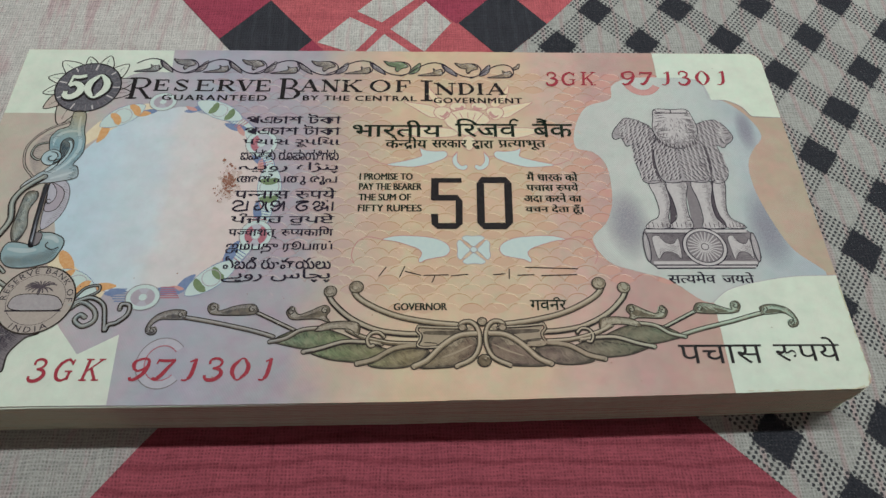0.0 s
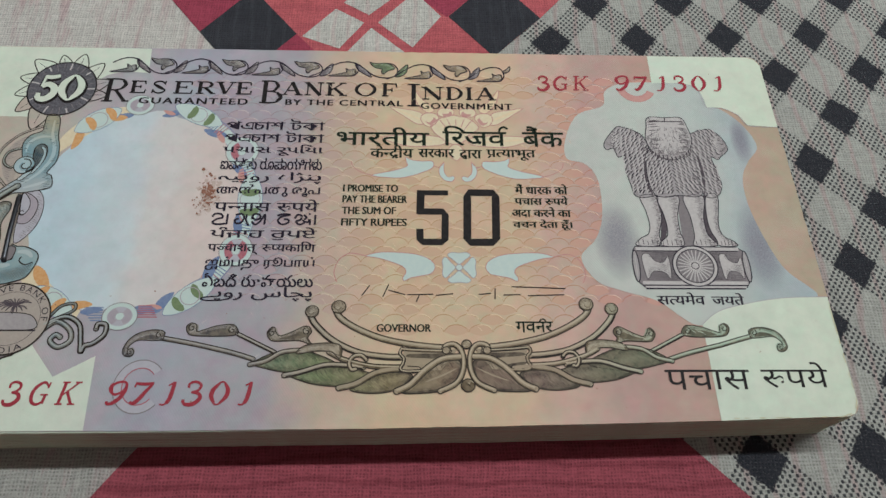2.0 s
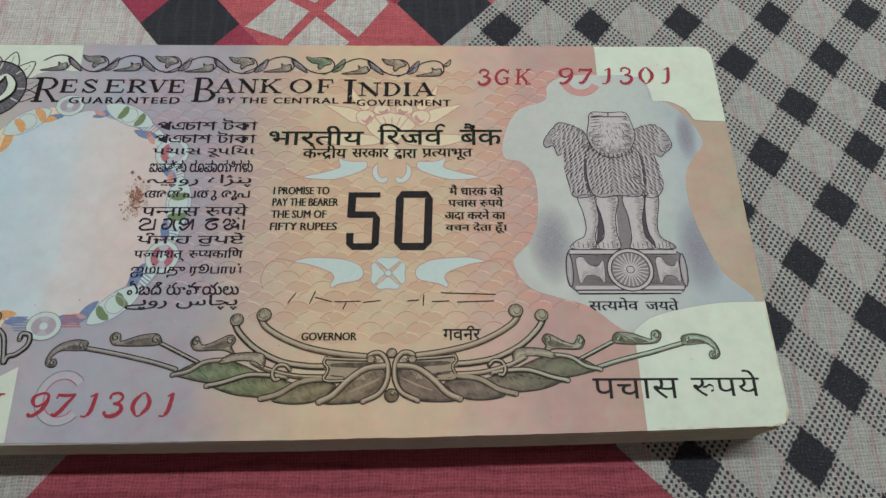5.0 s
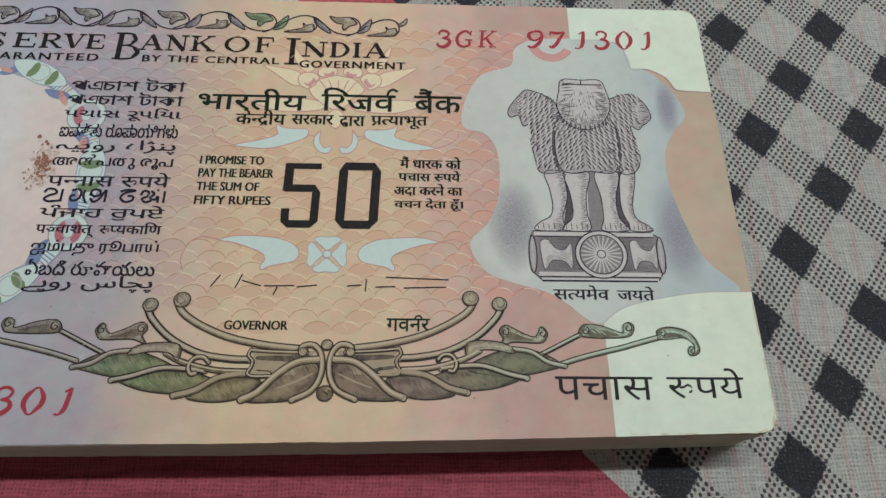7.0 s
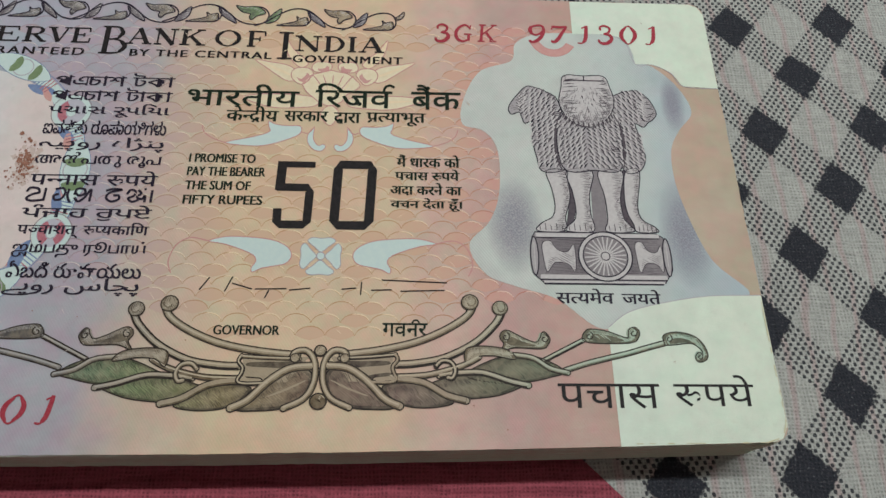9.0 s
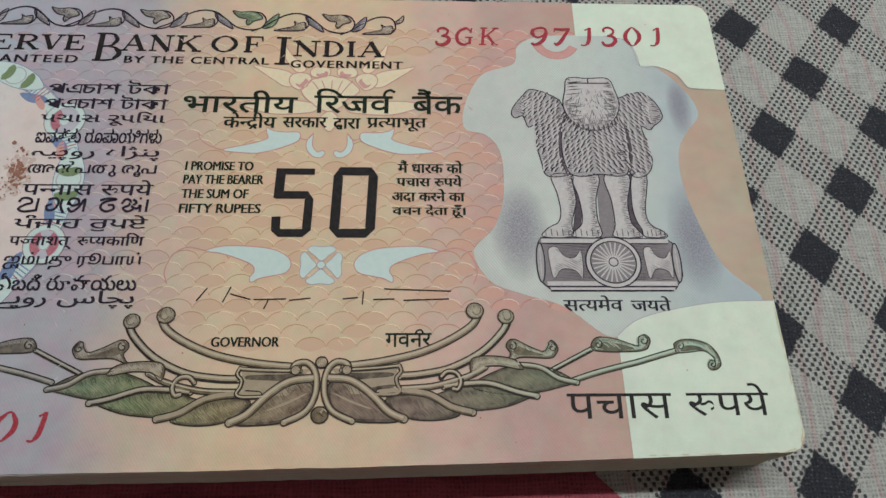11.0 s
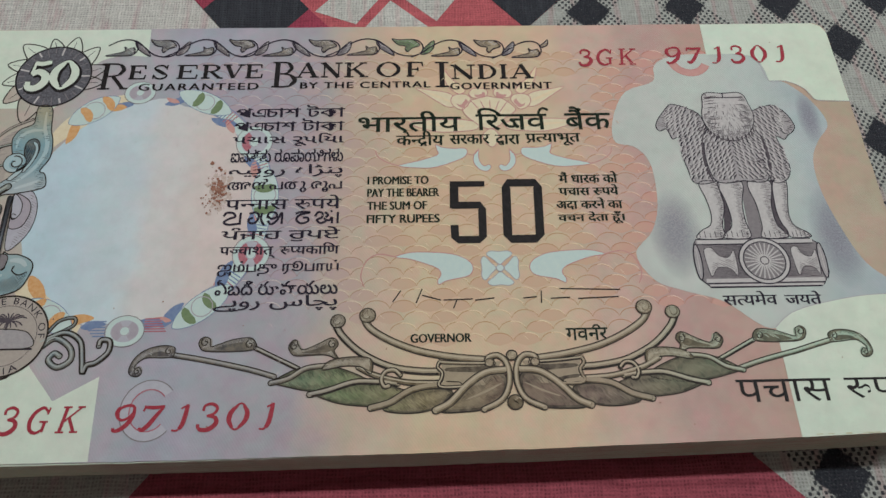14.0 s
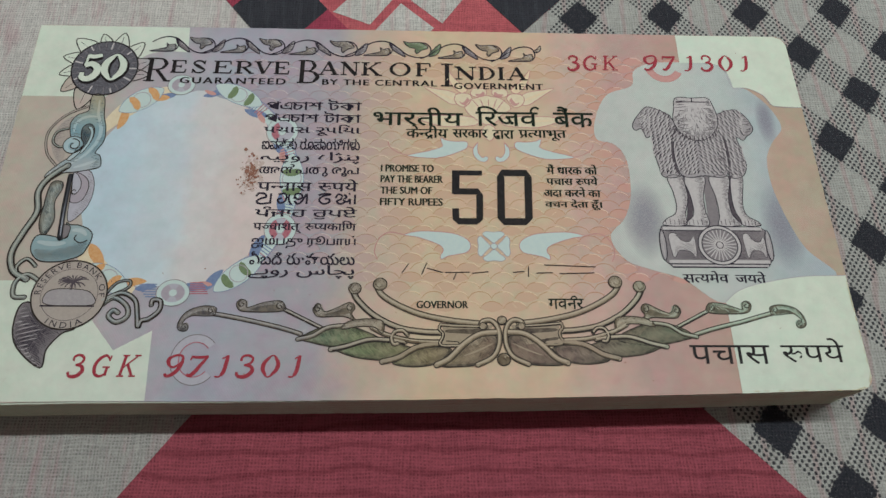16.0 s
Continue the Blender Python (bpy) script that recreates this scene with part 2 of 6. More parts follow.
FACE = paper("note_tints", [(-74, "C4B4A7"), (-60, "C1B2A9"), (-48, "B5ADB5"), (-34, "ACA9B7"), (-18, "AEA4AE"), (-8, "CCB3A2"), (4, "D8BB9E"),
                            (22, "D6B89E"), (30, "CFADA0"), (40, "C09B95"), (50, "C09C92"), (58, "C3A292"), (66, "BFA492"), (74, "B9A390")], 0.05, cloudy=1.0)
CREAM = paper("bare_paper", [(-74, "D8DED0"), (-40, "D8DDD1"), (40, "D5DDD0"), (74, "D5DBCB")], bent=True)
WINDOW = paper("watermark_paper", [(-74, "BCCFDC"), (-54, "C2D2DE"), (-44, "CBD3DB"), (-38, "D8D0D1"), (-30, "DAC8C5"), (-20, "D4BEBC"), (74, "D4BEBC")])
SHIELD = shaded_paper("grey_screen", [(-74, "BFBDBD"), (38, "C8C8C4"), (48, "C7C9C4"), (58, "C0C4C2"), (66, "B4BBBF"), (74, "AFB9C0")], 0.14, 0.75)
EDGE = tint_along("sheet_edges", [(-74, "CFC5AE"), (-44, "CBC0AA"), (-39, "AC8884"), (20, "AE8278"), (50, "B48A7E"), (60, "BA9A8C"), (74, "C4AE9A")])
DARK = ink("near_black_ink", "1E1B1C", "322C2E")
VIOLET = ink("dark_violet_ink", "241E2C", "3A323E")
GREEN_BLACK = ink("dark_green_ink", "141E17", "2A3329")
RED = ink("serial_red_ink", "962A3A", "B04A55", 0.5, 2.6)
PALE = ink("pale_blue_ink", "CBD6D2", "C2D0D0")
PINK_LINE = ink("pink_line_ink", "C2868A", "CC9690")
SCALE_LINE = tint_along("scale_line_ink", [(-74, "988090"), (-20, "987E8C"), (0, "BC8C66"), (25, "BC8A66"), (40, "BA7066"), (74, "BA7066")])
# pale ink for printed lines and for glints painted on the raised print
GLINT = tint_along("pale_line_glint_ink", [(-74, "CFC2C8"), (-20, "CFC0C4"), (0, "ECD4B4"), (25, "ECD2B2"), (40, "E8C4B8"), (74, "E8C4B8")])
STEM = tint_along("engraved_stem_ink", [(-74, "8B908C"), (-52, "78848A"), (-40, "848084"), (-20, "8A8485"), (0, "A2907A"), (30, "A28D7C"), (48, "9AA494"), (56, "9EB2A2"), (74, "9EB4A2")], 0.22)
LEAF = tint_along("engraved_leaf_ink", [(-74, "636873"), (-22, "586A63"), (-10, "647354"), (2, "7E6F52"), (14, "765D52"), (26, "715B56"), (36, "686454"), (48, "5D6855"), (74, "5D6855")], 0.45)
BLUE_STEM = tint_along("blue_scroll_ink", [(-74, "A99C8E"), (-66, "A7A096"), (-60, "7F95A0"), (-52, "6F8794"), (74, "6F8794")], 0.35)
STEM_LIGHT = tint_along("engraved_stem_light", [(-74, "B2B3A9"), (-52, "A2ADB0"), (-40, "A29EA4"), (-20, "A4A09F"), (0, "BEAD97"), (30, "BFAC98"), (48, "B4BAAC"), (56, "B8C8B8"), (74, "B8C8B8")])
STEM_SHADE = tint_along("engraved_stem_shade", [(-74, "4F5050"), (-52, "434D53"), (-40, "504C52"), (-20, "524D4D"), (0, "5C4B36"), (30, "5C4938"), (50, "505346"), (74, "505449")])
LEAF_LIGHT = tint_along("engraved_leaf_light", [(-74, "80848E"), (-22, "73867C"), (-10, "82906B"), (2, "9B8C69"), (14, "917869"), (26, "8C756D"), (36, "82806B"), (48, "78846D"), (74, "78846D")], 0.25)
LEAF_SHADE = tint_along("engraved_leaf_shade", [(-74, "35383F"), (-22, "303D38"), (-10, "38422F"), (2, "463C2E"), (14, "40322E"), (26, "3F322F"), (36, "3B382F"), (48, "333B2F"), (74, "333B2F")], 0.4)
BLUE_LIGHT = tint_along("blue_scroll_light", [(-74, "D2C8B8"), (-66, "CCC8BC"), (-60, "B4C4C8"), (-52, "A4BAC2"), (74, "A4BAC2")])
BLUE_SHADE = tint_along("blue_scroll_shade", [(-74, "7A7068"), (-66, "6E706C"), (-60, "48606C"), (-52, "405866"), (74, "405866")], 0.3)
SCROLL = tint_down("scroll_ink", [(-14, "8298A0"), (-9, "8FA8B0"), (-5, "A3B2B6"), (3, "B9B8BC"), (6, "A6B2BA"), (9, "86A2AE"), (13, "7E9FAC"), (16, "93A5A4"), (19, "A49C86"), (22, "A89E88")])
SCROLL_LIGHT = tint_down("scroll_light_ink", [(-14, "A6BAC0"), (3, "C8C8CA"), (9, "AEC2CA"), (14, "A8BEC6"), (18, "BDB8A8"), (22, "BDB49E")])
STONE = ink("emblem_grey_ink", "B2A9AB", "9F969A", 0.5, 2.2)
STONE_LIGHT = ink("emblem_light_ink", "CCC4C4", "B8AEB0", 0.5, 2.2)
STONE_MID = ink("emblem_mid_ink", "7F757A", "90878A", 0.5, 2.2)
STONE_DARK = ink("emblem_shade_ink", "493F48", "645A60", 0.5, 2.2)
ORANGE = ink("orange_ink", "D4965F", "DEB084", 0.5, 2.0)
BLUE = ink("petal_blue_ink", "6B7CA4", "8592B0")
OLIVE = ink("olive_green_ink", "6E8060", "82906E")
SALMON = ink("salmon_ink", "C8908C", "CFA09A")
ROSE = ink("rose_red_ink", "A85C6C", "BC7E86", 0.5, 2.4)
LILAC = ink("lilac_ink", "A89CA8", "B4A8B0")
LILAC_PALE = ink("pale_lilac_ink", "BDB8C2", "B2ACB8")
BADGE = ink("badge_grey_ink", "46434A", "7C7880", 0.5, 2.5)
SEAL = ink("seal_ground_ink", "B8AAA2", "AC9E98", 0.5, 2.0)
SCALE_FILL = tint_along("scale_fill_ink", [(-74, "B0A0B0"), (-20, "B09EAE"), (0, "D2AC94"), (25, "D2AA92"), (40, "CE9690"), (74, "CE9690")])
LOTUS = ink("lotus_peach_ink", "E6D6BC", "DFCAAC")
WORN = ink("worn_edge_grime", "BFB08A", "D6CFB6", 0.6, 2.5)
RUST = ink("rust_stain", "8A5644", "A87E70")
RUST_BLOOM = ink("rust_bloom", "C4ACA4", "CDB8B2", 0.5, 2.0)
STEEL = Nodes("dull_steel", 0.38, 0.5)
STEEL.bsdf.inputs["Metallic"].default_value = 0.9
STEEL.xyz()
STEEL = STEEL.done(STEEL.mix(STEEL.noise(1.5, 4.0), srgb("3A3A40"), srgb("54545A")))


RIM = ink("engraved_outline", "1E1918", "453B36", 0.5, 2.4)
TONES = {STEM: (STEM_LIGHT, STEM_SHADE), LEAF: (LEAF_LIGHT, LEAF_SHADE), BLUE_STEM: (BLUE_LIGHT, BLUE_SHADE)}


# ---- mesh helpers, in millimetres ----
def spline(points, steps=8, closed=False):
    """A smooth curve through a few points."""
    pts = [Vector(p).to_2d() for p in points]
    if len(pts) < 3:
        return pts
    out, count = [], len(pts)
    for i in range(count if closed else count - 1):
        if closed:
            a, b, c, d = (pts[(i + k) % count] for k in (-1, 0, 1, 2))
        else:
            a, b, c, d = pts[max(i - 1, 0)], pts[i], pts[i + 1], pts[min(i + 2, count - 1)]
        for k in range(steps):
            t = k / steps
            out.append(0.5 * ((2 * b) + (c - a) * t + (2 * a - 5 * b + 4 * c - d) * t * t + (3 * b - 3 * c + d - a) * t ** 3))
    if not closed:
        out.append(pts[-1])
    return out


def arc(cx, cy, rx, ry, a0, a1, steps=24):
    return [Vector((cx + rx * math.cos(radians(a0 + (a1 - a0) * i / steps)), cy + ry * math.sin(radians(a0 + (a1 - a0) * i / steps)))) for i in range(steps + 1)]


def coil(cx, cy, r0, r1, a0, a1, steps=28):
    """A spiral from radius r0 to r1."""
    out = []
    for i in range(steps + 1):
        k = i / steps
        r, a = r0 + (r1 - r0) * k, radians(a0 + (a1 - a0) * k)
        out.append(Vector((cx + r * math.cos(a), cy + r * math.sin(a))))
    return out


def turned(points, cx, cy, angle, size=1.0, flip=1.0):
    c, s = math.cos(radians(angle)), math.sin(radians(angle))
    return [Vector((cx + size * (p[0] * c - p[1] * flip * s), cy + size * (p[0] * s + p[1] * flip * c))) for p in points]


def part(name, bm, materials, parent, label="", kind=""):
    mesh = bpy.data.meshes.new(name)
    bm.to_mesh(mesh)
    bm.free()
    for m in materials if isinstance(materials, (list, tuple)) else [materials]:
        mesh.materials.append(m)
    ob = new(name, mesh)
    ob.parent = parent
    return tagged(ob, label=label, kind=kind)


LINES = random.Random(17)


class Print:
    """One printed device: flat inked shapes, layer on layer, on the face of the note (or on the cloth)."""
    made = 0

    def __init__(self, base=TOP, step=LAYER):
        self.bm, self.mats, self.base, self.step = bmesh.new(), [], base, step
        Print.made += 1
        self.shift, self.count = (Print.made % 9) * 0.00009, 0

    def slot(self, mat):
        if mat not in self.mats:
            self.mats.append(mat)
        return self.mats.index(mat)

    def z(self, layer):
        self.count += 1
        return (self.base + layer * self.step + (self.count % 12) * 0.0009 + self.shift) * MM

    def fill(self, points, mat, layer=1):
        z = self.z(layer)
        verts = [self.bm.verts.new((p[0] * MM, p[1] * MM, z)) for p in points]
        face = self.bm.faces.new(verts)
        face.normal_update()
        if face.normal.z < 0:
            face.normal_flip()
        face.material_index = self.slot(mat)
        return self

    def line(self, points, width, mat, layer=2, taper=0.0, closed=False):
        pts = [Vector(p).to_2d() for p in points]
        count, rails, slot, z = len(pts), [], self.slot(mat), self.z(layer)
        for i, p in enumerate(pts):
            a = pts[i - 1] if i or closed else p
            b = pts[(i + 1) % count] if i < count - 1 or closed else p
            d = (b - a)
            d = d.normalized() if d.length > 1e-9 else Vector((1, 0))
            k = i / max(count - 1, 1)
            half = width / 2 * (1 - taper * abs(2 * k - 1) ** 2)
            side = Vector((-d.y, d.x)) * half
            rails.append([self.bm.verts.new(((p + s).x * MM, (p + s).y * MM, z)) for s in (side, -side)])
        for i in range(count if closed else count - 1):
            (a, b), (c, d) = rails[i], rails[(i + 1) % count]
            self.bm.faces.new((b, d, c, a)).material_index = slot
        return self

    def tube(self, points, width, mat, layer=2, rim=0.16, taper=0.0, rim_mat=None):
        """An engraved rod: a dark rim and a lighter body."""
        rim *= 0.92
        self.line(points, width * 1.02, rim_mat or RIM, layer, taper)
        for q in () if taper else (points[0], points[-1]):
            self.fill(arc(q[0], q[1], width * 0.51, width * 0.51, 0, 330, 11), rim_mat or RIM, layer)
            self.fill(arc(q[0], q[1], width / 2 - rim, width / 2 - rim, 0, 330, 11), mat, layer + 0.6)
        light, shade = TONES.get(mat, (mat, mat))
        self.line(points, max(width - 2 * rim, 0.1), shade, layer + 0.5, taper)
        up = [Vector(q).to_2d() + Vector((-0.04, 0.08)) * width for q in points]
        self.line(up, max(width * 0.80 - 2 * rim, 0.08), mat, layer + 1, taper)
        return self.line([Vector(q).to_2d() + Vector((-0.06, 0.13)) * width for q in points], width * 0.20, light, layer + 1.5, taper)

    def blob(self, points, mat, layer=2, rim=0.16, rim_mat=None):
        """A filled shape with an outline."""
        if mat in TONES:
            light, shade = TONES[mat]
            pts = [Vector(q).to_2d() for q in points]
            mid = sum(pts, Vector((0, 0))) / len(pts)
            self.fill(points, shade, layer)
            self.fill([mid + Vector((0.0, 0.05)) + (q - mid) * 0.86 for q in pts], mat, layer + 0.25)
            self.hatch(pts, light, layer + 0.45, 0.24, -38, 0.34, 0.66, 0.13)
            self.hatch(pts, shade, layer + 0.65, 0.22, -60, 0.0, 0.36, 0.12)
            self.hatch(pts, shade, layer + 0.75, 0.24, -52, 0.68, 1.0, 0.10)
        else:
            self.fill(points, mat, layer)
        return self.line(points, rim * 0.9, rim_mat or RIM, layer + 1, closed=True)

    def hatch(self, points, mat, layer, pitch, angle, lo, hi, width):
        """Engraver's lines across a shape, each covering part of its width."""
        flat = turned(points, 0, 0, -angle)
        ys = [q.y for q in flat]
        y = min(ys) + pitch / 2
        while y < max(ys):
            cuts = sorted(a.x + (b.x - a.x) * (y - a.y) / (b.y - a.y) for a, b in zip(flat, flat[1:] + flat[:1]) if (a.y > y) != (b.y > y))
            for x0, x1 in zip(cuts[::2], cuts[1::2]):
                s = x0 + (x1 - x0) * max(lo + LINES.uniform(-0.1, 0.1), 0.03)
                e = x0 + (x1 - x0) * min(hi + LINES.uniform(-0.2, 0.2), 0.97)
                if e - s > 0.12:
                    mid = (s + e) / 2
                    self.line(turned([(s, y), (mid, y + 0.04), (e, y)], 0, 0, angle), width, mat, layer, taper=0.7)
            y += pitch * LINES.uniform(0.85, 1.15)
        return self

    def disc(self, x, y, rx, ry, mat, layer=2, rim=0.16, rim_mat=None):
        return self.blob(arc(x, y, rx, ry, 0, 352.5, 47), mat, layer, rim, rim_mat)

    def text(self, body, x0, y0, x1, y1, mat, layer=3, bold=0.0, shear=0.0, spacing=1.0, shape=None, strike=0.0):
        """Lettering set to fill the box from x0, y0 to x1, y1."""
        curve = bpy.data.curves.new("lettering", "FONT")
        curve.body, curve.offset, curve.shear, curve.space_character, curve.resolution_u = body, bold, shear, spacing, 3
        ob = bpy.data.objects.new("lettering", curve)
        scene.collection.objects.link(ob)
        bpy.context.view_layer.update()
        mesh = bpy.data.meshes.new_from_object(ob)
        co = np.array([v.co[:] for v in mesh.vertices])
        low, high = co.min(0), co.max(0)
        size = np.maximum(high - low, 1e-6)
        slot, z = self.slot(mat), self.z(layer)
        for v, c in zip(mesh.vertices, co):
            x = x0 + (x1 - x0) * (c[0] - low[0]) / size[0]
            y = y0 + (y1 - y0) * (c[1] - low[1]) / size[1]
            if shape:
                x, y = shape(x, y)
            v.co = (x * MM, y * MM, z)
        for p in mesh.polygons:
            p.material_index = slot
        self.bm.from_mesh(mesh)
        for k in (1, 2) if strike else ():
            for v in mesh.vertices:
                v.co.x += strike / 2 * MM
                v.co.z += 0.002 * MM
            self.bm.from_mesh(mesh)
        bpy.data.objects.remove(ob)
        bpy.data.curves.remove(curve)
        bpy.data.meshes.remove(mesh)
        return self

    def joined(self, pieces, x0, y0, x1, y1, mat, layer, strike=0.0):
        """Lettering with half letters: each piece is (letters, share of the width kept, stroke below)."""
        whole, pen = bmesh.new(), 0.0
        for body, keep, stroke in pieces:
            if body == " ":
                pen += 0.28
                continue
            curve = bpy.data.curves.new("lettering", "FONT")
            curve.body, curve.resolution_u = body, 3
            ob = bpy.data.objects.new("lettering", curve)
            scene.collection.objects.link(ob)
            bpy.context.view_layer.update()
            mesh = bpy.data.meshes.new_from_object(ob)
            bm = bmesh.new()
            bm.from_mesh(mesh)
            low = min(v.co.x for v in bm.verts)
            wide = max(v.co.x for v in bm.verts) - low
            if keep < 1:
                bmesh.ops.bisect_plane(bm, geom=bm.verts[:] + bm.edges[:] + bm.faces[:], plane_co=(low + keep * wide, 0, 0), plane_no=(1, 0, 0), clear_outer=True)
            for v in bm.verts:
                v.co.x += pen - low
            if stroke == 1:
                at = pen + wide * 0.38
                bm.faces.new([bm.verts.new(q) for q in ((at, 0.14, 0), (at - 0.16, -0.03, 0), (at - 0.11, -0.07, 0), (at + 0.03, 0.08, 0))])
            bm.to_mesh(mesh)
            whole.from_mesh(mesh)
            bm.free()
            pen += wide * keep - 0.012
            if stroke == 2:
                top = max(v.co.y for v in mesh.vertices)
                path = spline([(-0.30 * wide, 0.50 * top), (-0.08 * wide, 0.52 * top), (0.14 * wide, 0.62 * top), (0.34 * wide, 0.52 * top), (0.34 * wide, 0.34 * top), (0.18 * wide, 0.28 * top)], 5)
                for one, two in zip(path, path[1:]):
                    whole.faces.new([whole.verts.new((pen + q.x, q.y + d, 0)) for q, d in ((one, 0.035), (one, -0.035), (two, -0.035), (two, 0.035))])
                whole.faces.new([whole.verts.new((pen + u, top - d, 0)) for u, d in ((-0.03, 0), (-0.03, 0.07), (0.5 * wide, 0.07), (0.5 * wide, 0))])
                pen += 0.48 * wide
            bpy.data.objects.remove(ob)
            bpy.data.curves.remove(curve)
            bpy.data.meshes.remove(mesh)
        xs, ys = [v.co.x for v in whole.verts], [v.co.y for v in whole.verts]
        slot, z = self.slot(mat), self.z(layer)
        for v in whole.verts:
            v.co = ((x0 + (x1 - x0) * (v.co.x - min(xs)) / (max(xs) - min(xs))) * MM, (y0 + (y1 - y0) * (v.co.y - min(ys)) / (max(ys) - min(ys))) * MM, z)
        for f in whole.faces:
            f.material_index = slot
            f.normal_update()
            if f.normal.z < 0:
                f.normal_flip()
        mesh = bpy.data.meshes.new("lettering")
        whole.to_mesh(mesh)
        whole.free()
        self.bm.from_mesh(mesh)
        for k in (1, 2) if strike else ():
            for v in mesh.vertices:
                v.co.x += strike / 2 * MM
                v.co.z += 0.002 * MM
            self.bm.from_mesh(mesh)
        bpy.data.meshes.remove(mesh)
        return self

    def strokes(self, glyph, x0, y0, x1, y1, mat, layer, shear=0.0):
        """A letter drawn in pen strokes, each (points in the unit box, width, taper, closed)."""
        for points, width, taper, closed in glyph:
            flat = [(x0 + (x1 - x0) * (u * (1 - shear) + shear * v), y0 + (y1 - y0) * v) for u, v in points]
            self.line(spline(flat, 6, closed), width, mat, layer, taper, closed)
        return self

    def done(self, name, parent, label="", kind=""):
        return part(name, self.bm, self.mats, parent, label, kind)


# ---- the room that closes the place: plain walls, floor and ceiling ----
def slab(name, lo, hi, mat, label):
    bm = bmesh.new()
    bmesh.ops.create_cube(bm, size=1)
    for v in bm.verts:
        v.co = [lo[i] + (hi[i] - lo[i]) * (v.co[i] + 0.5) for i in range(3)]
    ob = part(name, bm, mat, None)
    return tagged(ob, label, name.split("_")[0], kind="structure")


slab("floor", (-1.2, -1.2, -0.07), (1.2, 1.2, -0.004), PLASTER, "plain grey floor under the printed cotton cloth")
slab("ceiling", (-1.2, -1.2, 1.60), (1.2, 1.2, 1.66), PLASTER, "plain plastered ceiling of the room")
slab("wall_north", (-1.2, 1.2, -0.07), (1.2, 1.28, 1.60), PLASTER, "plain plastered wall behind the cloth")
# unseen, set close so its bounce brightens the sheet edges facing it
slab("wall_south", (-1.2, -0.53, -0.07), (1.2, -0.45, 1.60), PLASTER, "unseen plain wall added close in front of the cloth to bounce light")
slab("wall_east", (1.2, -1.28, -0.07), (1.28, 1.28, 1.60), PLASTER, "plain plastered side wall of the room")
slab("wall_west", (-1.28, -1.28, -0.07), (-1.2, 1.28, 1.60), PLASTER, "plain plastered side wall of the room")


# ---- the cloth ----
def cloth_height(x, y):
    """Slight waves of the cloth in mm, flat under the bundle."""
    out = max(abs(x) - 80, abs(y) - 44, 0) / 30
    far = max(0.0, min(1.0, (230 - max(abs(x), abs(y))) / 40))
    return min(out, 1.0) * far * 0.7 * noise.noise(Vector((x * 0.022, y * 0.022, 3.0)))


